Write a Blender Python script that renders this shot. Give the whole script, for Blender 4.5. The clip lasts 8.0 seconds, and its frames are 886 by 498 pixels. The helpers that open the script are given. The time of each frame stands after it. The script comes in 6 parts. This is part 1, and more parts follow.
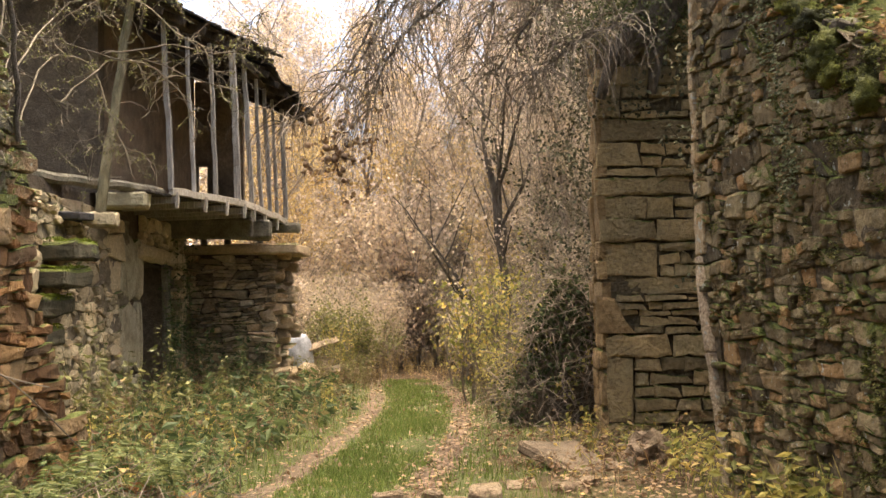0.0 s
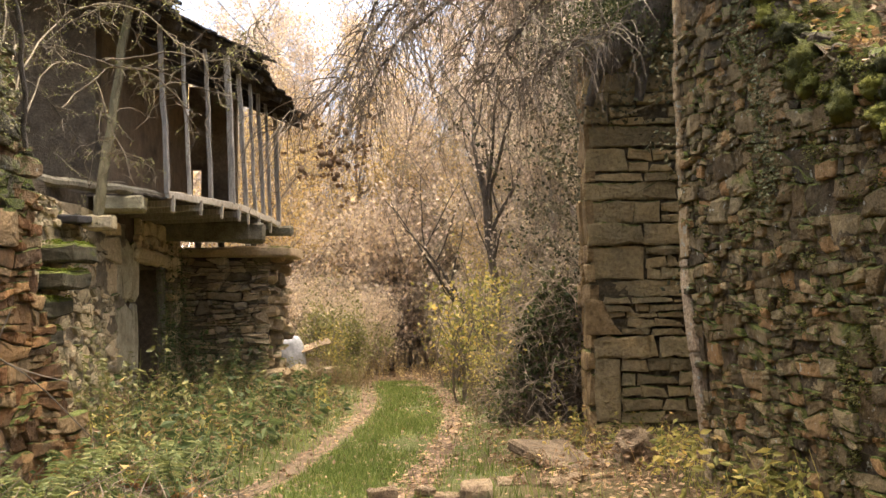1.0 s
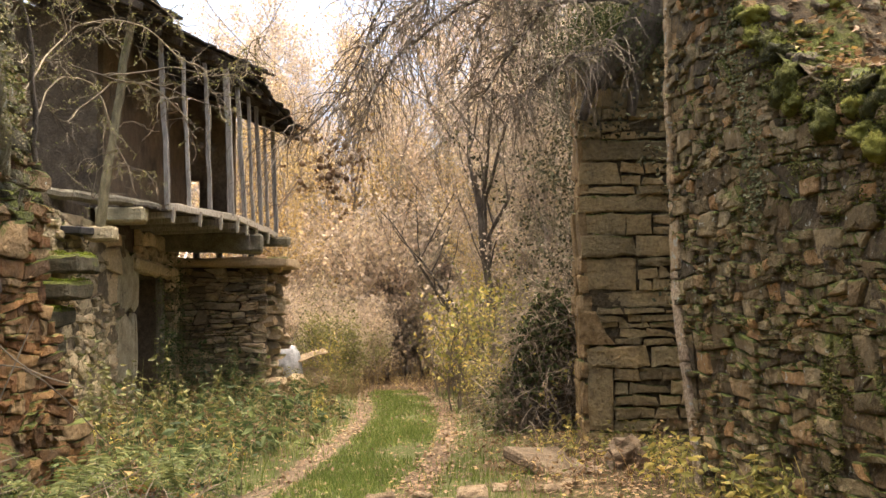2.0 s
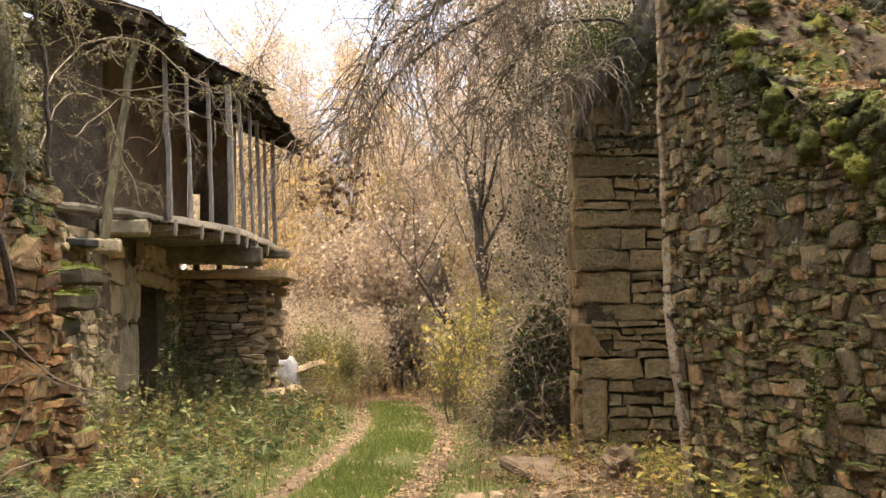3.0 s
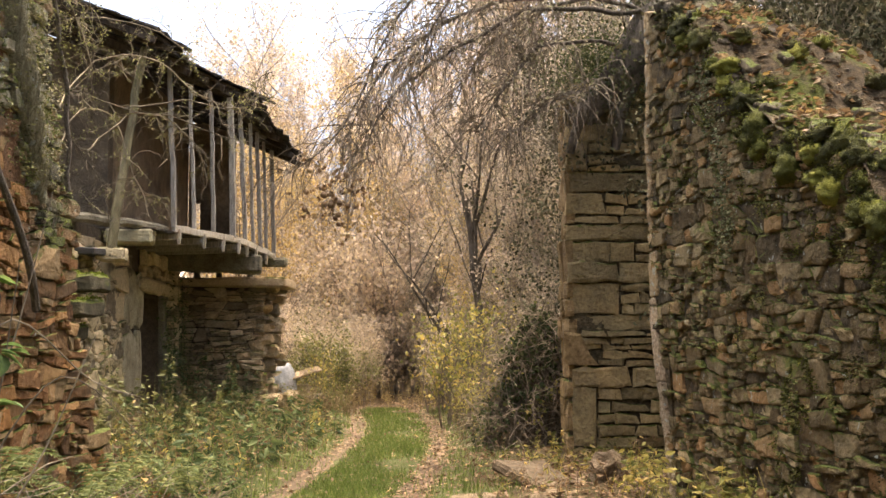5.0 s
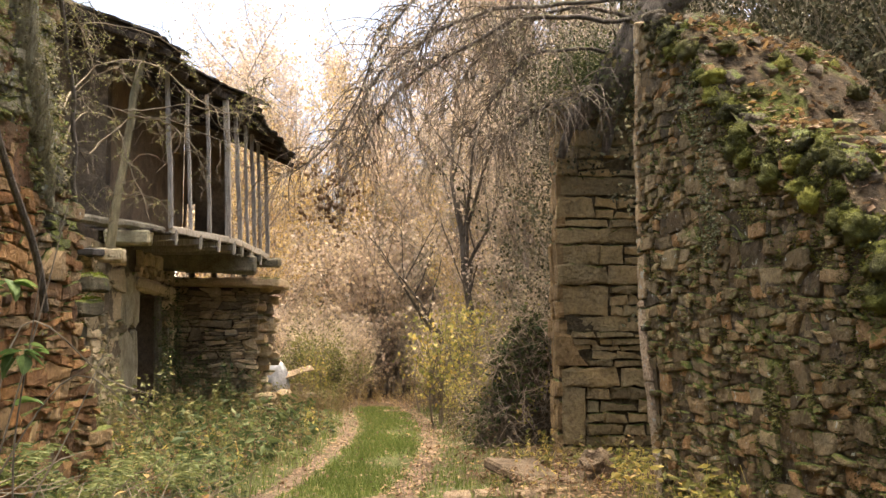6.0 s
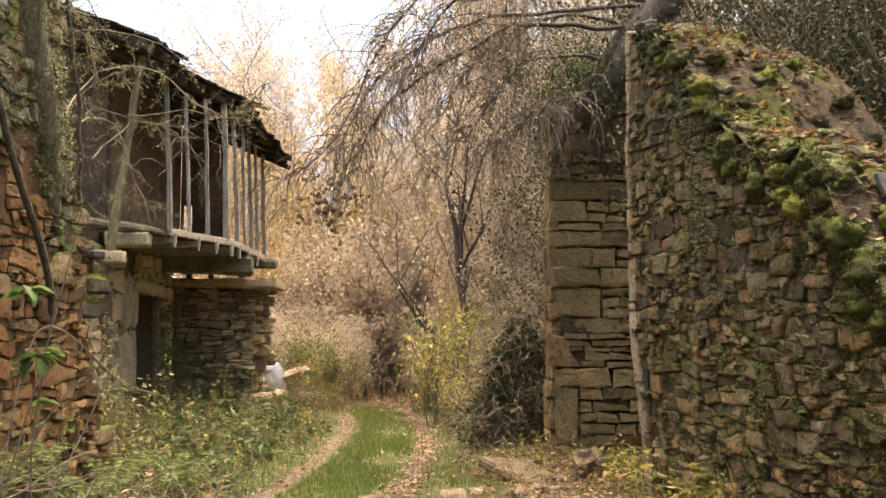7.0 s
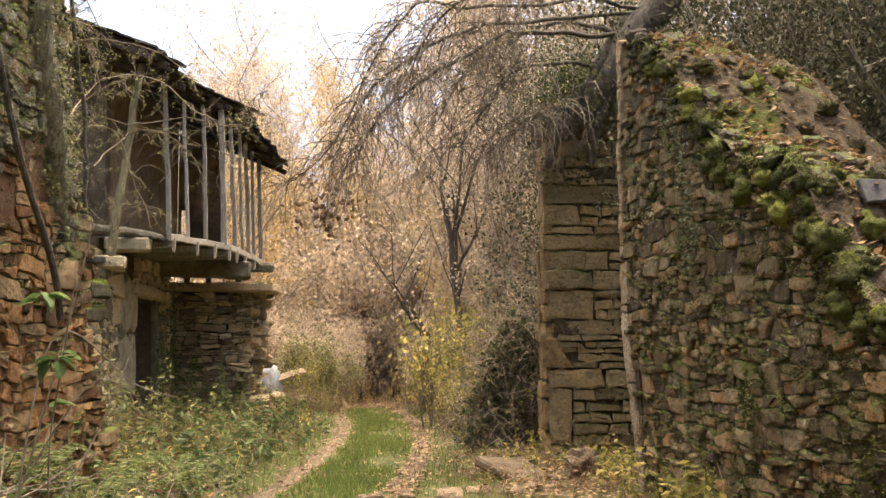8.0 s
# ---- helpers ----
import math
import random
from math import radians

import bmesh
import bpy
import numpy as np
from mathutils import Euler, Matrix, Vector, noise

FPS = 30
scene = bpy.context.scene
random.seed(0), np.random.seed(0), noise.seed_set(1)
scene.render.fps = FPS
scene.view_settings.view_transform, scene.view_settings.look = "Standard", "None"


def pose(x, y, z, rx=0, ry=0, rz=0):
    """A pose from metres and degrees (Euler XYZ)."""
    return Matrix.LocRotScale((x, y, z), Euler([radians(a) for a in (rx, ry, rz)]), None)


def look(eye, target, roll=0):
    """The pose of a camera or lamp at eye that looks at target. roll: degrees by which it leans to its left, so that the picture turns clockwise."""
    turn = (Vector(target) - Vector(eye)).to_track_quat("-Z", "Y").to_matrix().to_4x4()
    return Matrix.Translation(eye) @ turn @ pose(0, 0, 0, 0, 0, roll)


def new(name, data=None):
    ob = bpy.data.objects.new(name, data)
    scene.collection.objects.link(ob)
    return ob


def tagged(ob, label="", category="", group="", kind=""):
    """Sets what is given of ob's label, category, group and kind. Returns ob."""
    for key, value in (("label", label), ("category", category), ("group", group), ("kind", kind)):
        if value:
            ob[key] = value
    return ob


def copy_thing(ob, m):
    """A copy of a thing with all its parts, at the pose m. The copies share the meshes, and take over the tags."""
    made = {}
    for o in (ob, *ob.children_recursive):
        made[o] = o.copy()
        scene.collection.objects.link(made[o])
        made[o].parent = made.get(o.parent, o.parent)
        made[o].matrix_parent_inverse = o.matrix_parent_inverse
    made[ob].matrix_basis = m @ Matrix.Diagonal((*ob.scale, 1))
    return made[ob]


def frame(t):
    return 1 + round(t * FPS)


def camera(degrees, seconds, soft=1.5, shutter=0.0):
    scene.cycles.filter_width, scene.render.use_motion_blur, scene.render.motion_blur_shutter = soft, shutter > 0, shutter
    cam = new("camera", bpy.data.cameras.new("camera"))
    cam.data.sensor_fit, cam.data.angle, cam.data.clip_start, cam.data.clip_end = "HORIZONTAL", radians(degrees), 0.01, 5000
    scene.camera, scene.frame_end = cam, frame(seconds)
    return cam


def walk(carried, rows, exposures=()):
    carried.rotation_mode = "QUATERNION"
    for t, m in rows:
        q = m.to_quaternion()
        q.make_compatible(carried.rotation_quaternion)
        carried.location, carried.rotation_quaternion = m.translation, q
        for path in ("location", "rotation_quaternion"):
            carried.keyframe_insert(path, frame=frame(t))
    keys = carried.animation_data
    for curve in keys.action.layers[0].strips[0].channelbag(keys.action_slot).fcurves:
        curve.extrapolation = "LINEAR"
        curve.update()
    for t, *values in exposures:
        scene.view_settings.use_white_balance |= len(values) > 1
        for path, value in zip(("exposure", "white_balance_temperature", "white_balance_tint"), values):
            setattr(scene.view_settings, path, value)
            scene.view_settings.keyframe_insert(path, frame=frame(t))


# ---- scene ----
cam = camera(44.0, 8.0)
PATH = [
    (0, (0.000, 0.000, 1.500), (0.000, 1.998, 1.598), -0.80),
    (0.5, (-0.010, -0.129, 1.495), (0.001, 1.868, 1.594), -0.73),
    (1, (-0.025, -0.267, 1.490), (-0.006, 1.731, 1.593), -0.73),
    (1.5, (-0.037, -0.380, 1.492), (-0.012, 1.616, 1.602), -0.74),
    (3, (-0.090, -0.771, 1.497), (-0.051, 1.223, 1.639), -0.44),
    (3.5, (-0.104, -0.884, 1.510), (-0.062, 1.110, 1.657), -0.38),
    (4, (-0.107, -1.009, 1.508), (-0.064, 0.984, 1.661), -0.23),
    (4.5, (-0.120, -1.117, 1.507), (-0.074, 0.877, 1.663), -0.14),
    (6, (-0.196, -1.519, 1.520), (-0.124, 0.474, 1.675), 0.20),
    (6.5, (-0.217, -1.643, 1.540), (-0.138, 0.349, 1.693), 0.21),
    (7, (-0.230, -1.764, 1.544), (-0.146, 0.229, 1.698), 0.26),
    (7.5, (-0.246, -1.885, 1.539), (-0.158, 0.107, 1.696), 0.23),
    (8, (-0.268, -2.010, 1.545), (-0.172, -0.019, 1.703), 0.00),
]
walk(cam, [(t, look(eye, target, roll)) for t, eye, target, roll in PATH],
     exposures=((0.0, 2.15, 6500, 7), (8.0, 2.15, 6500, 7)))

# ---- light ----
world = bpy.data.worlds.new("sky")
scene.world = world
world.use_nodes = True
wn = world.node_tree.nodes
sky = wn.new("ShaderNodeTexSky")
sky.sky_type = "NISHITA"
sky.sun_disc = False
sky.sun_elevation = radians(82)
sky.sun_rotation = radians(25)
sky.air_density, sky.dust_density, sky.ozone_density = 0.7, 9.0, 1.0
world.node_tree.links.new(sky.outputs[0], wn["Background"].inputs[0])
wn["Background"].inputs[1].default_value = 0.15
sun_data = bpy.data.lights.new("sun", "SUN")
sun_data.energy, sun_data.angle, sun_data.color = 1.35, radians(45), (1.0, 0.86, 0.68)
sun = new("sun", sun_data)
sun.matrix_world = look((0.8, 1.8, 14), (0, 0, 0))

# ---- materials ----
def ramp(nt, fac, stops):
    n = nt.nodes.new("ShaderNodeValToRGB")
    while len(n.color_ramp.elements) < len(stops):
        n.color_ramp.elements.new(0.5)
    for e, (p, c) in zip(n.color_ramp.elements, stops):
        e.position, e.color = p, (*c, 1)
    nt.links.new(fac, n.inputs[0])
    return n.outputs[0]


def noise_tex(nt, vec, scale, detail=5.0, rough=0.6, stretch=None):
    n = nt.nodes.new("ShaderNodeTexNoise")
    n.inputs["Scale"].default_value = scale
    n.inputs["Detail"].default_value = detail
    n.inputs["Roughness"].default_value = rough
    if stretch:
        m = nt.nodes.new("ShaderNodeMapping")
        m.inputs["Scale"].default_value = stretch
        nt.links.new(vec, m.inputs[0])
        vec = m.outputs[0]
    nt.links.new(vec, n.inputs["Vector"])
    return n.outputs["Fac"]


def maths(nt, op, a, b=None, c=None):
    n = nt.nodes.new("ShaderNodeMath")
    n.operation = op
    for i, v in enumerate((a, b, c)):
        if v is None:
            continue
        if isinstance(v, (int, float)):
            n.inputs[i].default_value = v
        else:
            nt.links.new(v, n.inputs[i])
    return n.outputs[0]


def blend(nt, fac, a, b, mode="MIX"):
    n = nt.nodes.new("ShaderNodeMix")
    n.data_type, n.blend_type = "RGBA", mode
    for s, v in ((n.inputs[0], fac), (n.inputs[6], a), (n.inputs[7], b)):
        if isinstance(v, (int, float)):
            s.default_value = v
        elif isinstance(v, tuple):
            s.default_value = (*v, 1)
        else:
            nt.links.new(v, s)
    return n.outputs[2]


def smooth(nt, v, lo, hi):
    n = nt.nodes.new("ShaderNodeMapRange")
    n.interpolation_type = "SMOOTHSTEP"
    n.inputs[1].default_value, n.inputs[2].default_value = lo, hi
    nt.links.new(v, n.inputs[0])
    return n.outputs[0]


def surface(name, stops, scale=6.0, rough=0.9, bump=0.4, bump_scale=30.0, vary=0.5, stain=None, moss=0.0,
            stretch=None, lichen=0.0, leafy=0.0, hues=None, streak=0.0):
    """A weathered surface: grain, broad stains, change from piece to piece, moss on what faces up, lichen spots."""
    m = bpy.data.materials.new(name)
    m.use_nodes = True
    nt = m.node_tree
    b = nt.nodes["Principled BSDF"]
    geo = nt.nodes.new("ShaderNodeNewGeometry")
    info = nt.nodes.new("ShaderNodeObjectInfo")
    pos = geo.outputs["Position"]
    rnd = maths(nt, "FRACT", maths(nt, "ADD", info.outputs["Random"], geo.outputs["Random Per Island"]))
    col = ramp(nt, noise_tex(nt, pos, scale, 6, 0.65, stretch), stops)
    if hues:
        col = blend(nt, 0.6, col, ramp(nt, rnd, hues))
    if vary:
        lum = maths(nt, "MULTIPLY_ADD", rnd, vary, 1 - vary / 2)
        col = blend(nt, 1.0, col, lum_rgb(nt, lum), "MULTIPLY")
    if stain:
        col = blend(nt, smooth(nt, noise_tex(nt, pos, 0.9, 4), 0.48, 0.68), col, stain)
    fine = noise_tex(nt, pos, bump_scale, 6, 0.7, stretch)
    col = blend(nt, 0.55, col, blend(nt, 1.0, col, ramp(nt, fine, [(0.3, (0.35,) * 3), (0.7, (1.35,) * 3)]), "MULTIPLY"))
    if lichen:
        spots = smooth(nt, noise_tex(nt, pos, 14, 3), 0.72 - lichen, 0.76 - lichen)
        col = blend(nt, maths(nt, "MULTIPLY", spots, 0.7), col, (0.42, 0.43, 0.36))
    if streak:
        st = smooth(nt, noise_tex(nt, pos, 9, 5, 0.6, (1, 1, 0.22)), 0.56, 0.68)
        col = blend(nt, maths(nt, "MULTIPLY", st, streak), col, (0.36, 0.31, 0.21))
    if moss:
        sep = nt.nodes.new("ShaderNodeSeparateXYZ")
        nt.links.new(geo.outputs["Normal"], sep.inputs[0])
        up = maths(nt, "ADD", maths(nt, "MULTIPLY", sep.outputs[2], 0.45), noise_tex(nt, pos, 2.2, 5))
        col = blend(nt, smooth(nt, up, 0.95 - moss, 1.1 - moss), col,
                    ramp(nt, fine, [(0.3, (0.035, 0.045, 0.008)), (0.7, (0.16, 0.17, 0.03))]))
    nt.links.new(col, b.inputs["Base Color"])
    b.inputs["Roughness"].default_value = rough
    b.inputs["Specular IOR Level"].default_value = 0.25
    if bump:
        bp = nt.nodes.new("ShaderNodeBump")
        bp.inputs["Strength"].default_value = bump
        bp.inputs["Distance"].default_value = 0.05
        nt.links.new(maths(nt, "ADD", fine, noise_tex(nt, pos, scale * 1.6, 5)), bp.inputs["Height"])
        nt.links.new(bp.outputs[0], b.inputs["Normal"])
    if leafy:
        tr = nt.nodes.new("ShaderNodeBsdfTranslucent")
        mx = nt.nodes.new("ShaderNodeMixShader")
        mx.inputs[0].default_value = leafy
        nt.links.new(col, tr.inputs[0])
        nt.links.new(b.outputs[0], mx.inputs[1])
        nt.links.new(tr.outputs[0], mx.inputs[2])
        nt.links.new(mx.outputs[0], nt.nodes["Material Output"].inputs[0])
    return m


def lum_rgb(nt, v):
    n = nt.nodes.new("ShaderNodeCombineColor")
    for i in range(3):
        nt.links.new(v, n.inputs[i])
    return n.outputs[0]


def leaf(name, hues, vary=0.5, through_light=0.45, rough=0.6):
    return surface(name, hues, scale=1.5, rough=rough, bump=0, bump_scale=60, vary=vary, leafy=through_light, hues=hues)


STONE_R = surface("dark_schist", [(0.3, (0.05, 0.036, 0.017)), (0.5, (0.175, 0.122, 0.056)), (0.7, (0.36, 0.262, 0.135))], 10, 0.92, 1.0, 30, 1.0,
                  moss=0.33, lichen=0.07, streak=0.16, hues=[(0.0, (0.08, 0.062, 0.03)), (0.2, (0.29, 0.19, 0.078)), (0.4, (0.16, 0.122, 0.058)), (0.55, (0.25, 0.18, 0.086)), (0.7, (0.4, 0.21, 0.075)), (0.78, (0.19, 0.155, 0.085)), (0.9, (0.31, 0.235, 0.125)), (1.0, (0.12, 0.1, 0.05))])
STONE_B = surface("bank_stone", [(0.3, (0.05, 0.04, 0.026)), (0.5, (0.11, 0.085, 0.052)), (0.7, (0.2, 0.155, 0.1))], 8, 0.92, 1.0, 34, 0.6, moss=0.2)
STONE_EDGE = surface("quoin_stone", [(0.3, (0.24, 0.16, 0.08)), (0.5, (0.48, 0.34, 0.18)), (0.7, (0.56, 0.44, 0.28))], 16, 0.92, 1.0, 45, 0.3,
                     lichen=0.13, moss=0.14)
STONE_C = surface("brown_slabs", [(0.3, (0.16, 0.118, 0.053)), (0.5, (0.39, 0.288, 0.138)), (0.7, (0.58, 0.45, 0.24))], 5, 0.92, 1.0, 24, 0.55,
                  moss=0.2, stain=(0.28, 0.215, 0.11), hues=[(0.0, (0.25, 0.19, 0.092)), (0.5, (0.5, 0.36, 0.168)), (0.8, (0.44, 0.295, 0.125)), (1.0, (0.34, 0.285, 0.15))])
STONE_C_BED = surface("slab_bedding", [(0.3, (0.05, 0.038, 0.02)), (0.7, (0.2, 0.15, 0.08))], 12, 1.0, 1.0, 40, 0, moss=0.2)
# orange tone: sunlight on the pier's lane side put into the stone colour
STONE_O = surface("orange_lit_quoins", [(0.3, (0.13, 0.08, 0.034)), (0.5, (0.3, 0.195, 0.085)), (0.7, (0.42, 0.29, 0.14))], 7, 0.92, 0.9, 30, 0.4, moss=0.1)
STONE_COAT = surface("lime_coat", [(0.3, (0.17, 0.118, 0.07)), (0.5, (0.46, 0.34, 0.215)), (0.7, (0.68, 0.55, 0.38))], 34, 0.95, 1.0, 60, 0.3, lichen=0.12, moss=0.1)
STONE_L = surface("red_stone", [(0.3, (0.06, 0.036, 0.016)), (0.5, (0.18, 0.105, 0.045)), (0.7, (0.34, 0.21, 0.1))], 7, 0.95, 1.0, 26, 0.9,
                  stain=(0.13, 0.1, 0.06), moss=0.22, lichen=0.03, hues=[(0.0, (0.13, 0.07, 0.026)), (0.25, (0.36, 0.145, 0.038)), (0.5, (0.22, 0.125, 0.05)), (0.7, (0.42, 0.185, 0.05)), (0.85, (0.3, 0.2, 0.09)), (1.0, (0.16, 0.115, 0.06))])
STONE_G = surface("grey_rubble", [(0.3, (0.06, 0.05, 0.03)), (0.5, (0.17, 0.145, 0.09)), (0.7, (0.34, 0.3, 0.2))], 9, 0.95, 1.0, 30, 0.9,
                  moss=0.42, lichen=0.1, streak=0.25, hues=[(0.0, (0.09, 0.078, 0.045)), (0.35, (0.22, 0.185, 0.11)), (0.6, (0.3, 0.16, 0.065)), (0.75, (0.17, 0.15, 0.095)), (1.0, (0.26, 0.23, 0.15))])
STONE_P = surface("pale_rubble", [(0.3, (0.28, 0.22, 0.13)), (0.5, (0.54, 0.43, 0.255)), (0.7, (0.68, 0.57, 0.37))], 6, 0.92, 0.8, 30, 0.7,
                  moss=0.1, hues=[(0.0, (0.34, 0.27, 0.165)), (0.5, (0.62, 0.49, 0.29)), (0.8, (0.56, 0.4, 0.22)), (1.0, (0.48, 0.4, 0.255))])
STONE_J = surface("jamb_stone", [(0.3, (0.3, 0.25, 0.155)), (0.5, (0.47, 0.405, 0.26)), (0.7, (0.6, 0.53, 0.36))], 5, 0.92, 0.8, 30, 0.25, moss=0.14)
STONE_PALE = surface("yellow_stone", [(0.3, (0.3, 0.25, 0.14)), (0.7, (0.5, 0.43, 0.26))], 5, 0.9, 0.4, 30, 0.1)
STONE_D = surface("dry_slabs", [(0.3, (0.18, 0.13, 0.075)), (0.5, (0.39, 0.295, 0.18)), (0.7, (0.54, 0.43, 0.28))], 6, 0.92, 0.8, 30, 0.65,
                  moss=0.1, hues=[(0.0, (0.26, 0.195, 0.12)), (0.5, (0.5, 0.375, 0.22)), (0.75, (0.46, 0.31, 0.16)), (1.0, (0.4, 0.33, 0.215))])
STONE_LANE = surface("lane_stone", [(0.3, (0.1, 0.068, 0.038)), (0.5, (0.2, 0.14, 0.08)), (0.7, (0.3, 0.215, 0.13))], 7, 0.92, 0.8, 30, 0.5)
STONE_MOSSY = surface("mossy_slab", [(0.3, (0.05, 0.045, 0.025)), (0.6, (0.12, 0.1, 0.06))], 6, 0.95, 0.8, 40, 0.4, moss=0.3)
STONE_R_BED = surface("schist_bedding", [(0.3, (0.06, 0.045, 0.025)), (0.5, (0.13, 0.095, 0.053)), (0.7, (0.22, 0.165, 0.095))], 16, 1.0, 1.0, 50, 0, moss=0.36, lichen=0.06)
STONE_P_BED = surface("pale_bedding", [(0.3, (0.14, 0.11, 0.07)), (0.7, (0.34, 0.27, 0.175))], 14, 1.0, 0.9, 50, 0, moss=0.06)
MORTAR = surface("earth_mortar", [(0.3, (0.07, 0.052, 0.034)), (0.7, (0.18, 0.135, 0.09))], 9, 1.0, 0.9, 40, 0)
MORTAR_L = surface("red_clay", [(0.3, (0.08, 0.04, 0.018)), (0.7, (0.21, 0.11, 0.05))], 9, 1.0, 0.9, 40, 0)
SLATE = surface("slate", [(0.3, (0.035, 0.032, 0.03)), (0.7, (0.09, 0.08, 0.072))], 8, 0.75, 0.4, 30, 0.5, moss=0.0)
SLATE_DARK = surface("dark_roof_slate", [(0.3, (0.03, 0.026, 0.022)), (0.7, (0.08, 0.068, 0.055))], 8, 0.85, 0.4, 30, 0.4)
WOOD_GREY = surface("weathered_wood", [(0.3, (0.2, 0.17, 0.135)), (0.7, (0.46, 0.41, 0.34))], 9, 0.85, 0.4, 60, 0.35, stretch=(6, 6, 0.6))
WOOD_PALE = surface("bleached_wood", [(0.3, (0.34, 0.28, 0.2)), (0.7, (0.62, 0.54, 0.42))], 9, 0.85, 0.4, 60, 0.3, stretch=(3, 3, 1))
WOOD_BEAM = surface("old_beam", [(0.3, (0.1, 0.085, 0.055)), (0.7, (0.26, 0.225, 0.155))], 5, 0.9, 0.5, 40, 0.3, moss=0.03)
WOOD_POLE = surface("mossy_pole", [(0.3, (0.1, 0.08, 0.04)), (0.7, (0.27, 0.225, 0.12))], 7, 0.9, 0.6, 40, 0, moss=0.25, stretch=(3, 3, 0.6))
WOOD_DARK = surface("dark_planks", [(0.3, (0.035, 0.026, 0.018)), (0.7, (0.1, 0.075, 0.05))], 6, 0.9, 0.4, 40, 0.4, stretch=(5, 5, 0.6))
PLASTER = surface("brown_plaster", [(0.3, (0.19, 0.135, 0.08)), (0.7, (0.34, 0.245, 0.148))], 5, 0.95, 0.6, 30, 0, stain=(0.11, 0.08, 0.05))
# gable plaster: shade under the eaves is put into this darker colour
PLASTER_SHADED = surface("shaded_plaster", [(0.3, (0.1, 0.074, 0.046)), (0.7, (0.2, 0.15, 0.094))], 5, 0.95, 0.7, 30, 0, stain=(0.075, 0.058, 0.038), moss=0.02)
BARK = surface("bark", [(0.3, (0.06, 0.048, 0.035)), (0.7, (0.19, 0.155, 0.115))], 9, 0.95, 0.8, 40, 0.3, moss=0.08, stretch=(2, 2, 0.5))
BARK_OLD = surface("shaggy_bark", [(0.3, (0.09, 0.075, 0.042)), (0.5, (0.25, 0.215, 0.125)), (0.7, (0.44, 0.4, 0.26))], 12, 0.95, 1.0, 40, 0, moss=0.3, lichen=0.1, stretch=(3, 3, 0.35))
# pale bark: haze over the wood is painted into its colour
BARK_HAZE = surface("hazed_bark", [(0.3, (0.2, 0.155, 0.11)), (0.7, (0.4, 0.33, 0.25))], 9, 0.95, 0, 40, 0.4)
BARK_STEM = surface("stem_bark", [(0.3, (0.12, 0.095, 0.06)), (0.7, (0.3, 0.25, 0.16))], 9, 0.9, 0, 40, 0.4)
CANE = surface("bramble_cane", [(0.3, (0.14, 0.1, 0.06)), (0.7, (0.36, 0.28, 0.19))], 6, 0.9, 0, 30, 0.8)
CANE_DARK = surface("rose_cane", [(0.3, (0.1, 0.075, 0.045)), (0.7, (0.26, 0.205, 0.13))], 6, 0.9, 0, 30, 0.9)
TWIG = surface("twig_bark", [(0.3, (0.1, 0.076, 0.05)), (0.7, (0.26, 0.205, 0.145))], 6, 0.9, 0, 30, 0.5)
WHITE = surface("white_plastic", [(0.3, (0.24, 0.24, 0.24)), (0.7, (0.4, 0.39, 0.38))], 6, 0.6, 0.1, 30, 0)
MOSS_BRIGHT = surface("bright_moss", [(0.3, (0.1, 0.13, 0.012)), (0.55, (0.24, 0.28, 0.03)), (0.8, (0.4, 0.42, 0.06))], 8, 1.0, 0.5, 90, 0.4)
MOSS = surface("moss", [(0.3, (0.035, 0.034, 0.008)), (0.5, (0.11, 0.11, 0.018)), (0.7, (0.26, 0.25, 0.04))], 9, 1.0, 1.0, 70, 0.8,
               hues=[(0.0, (0.045, 0.04, 0.014)), (0.4, (0.09, 0.09, 0.018)), (0.7, (0.13, 0.138, 0.022)), (1.0, (0.24, 0.225, 0.038))], stain=(0.06, 0.047, 0.022))
LEAF_TAN = leaf("tan_leaf", [(0.0, (0.38, 0.27, 0.17)), (0.3, (0.57, 0.44, 0.31)), (0.6, (0.61, 0.495, 0.375)), (0.85, (0.62, 0.48, 0.22)), (1.0, (0.44, 0.345, 0.26))], vary=0.5, through_light=0.5)
LEAF_GOLD = leaf("golden_leaf", [(0.0, (0.4, 0.25, 0.09)), (0.5, (0.58, 0.4, 0.15)), (1.0, (0.62, 0.49, 0.22))])
LEAF_LIME = leaf("yellow_green_leaf", [(0.0, (0.12, 0.14, 0.035)), (0.35, (0.26, 0.255, 0.07)), (0.65, (0.45, 0.36, 0.09)), (0.85, (0.54, 0.4, 0.11)), (1.0, (0.55, 0.31, 0.08))])
LEAF_PALE = leaf("pale_lichen", [(0.0, (0.24, 0.215, 0.13)), (0.5, (0.38, 0.335, 0.215)), (1.0, (0.48, 0.385, 0.215))], through_light=0.35, rough=0.95)
LEAF_THICK = leaf("thicket_leaf", [(0.0, (0.035, 0.036, 0.016)), (0.6, (0.08, 0.075, 0.036)), (1.0, (0.16, 0.125, 0.065))], through_light=0.15, rough=0.95)
LEAF_HOLLOW = leaf("dull_brown_leaf", [(0.0, (0.22, 0.17, 0.11)), (0.6, (0.36, 0.29, 0.2)), (1.0, (0.48, 0.38, 0.25))], through_light=0.35)
STRAW_GOLD = leaf("golden_stalk", [(0.0, (0.26, 0.175, 0.075)), (0.6, (0.44, 0.32, 0.15)), (1.0, (0.38, 0.31, 0.12))])
LEAF_CREEPER = leaf("creeper_leaf", [(0.0, (0.08, 0.085, 0.035)), (0.6, (0.15, 0.155, 0.075)), (1.0, (0.3, 0.28, 0.17))], through_light=0.2, rough=0.9)
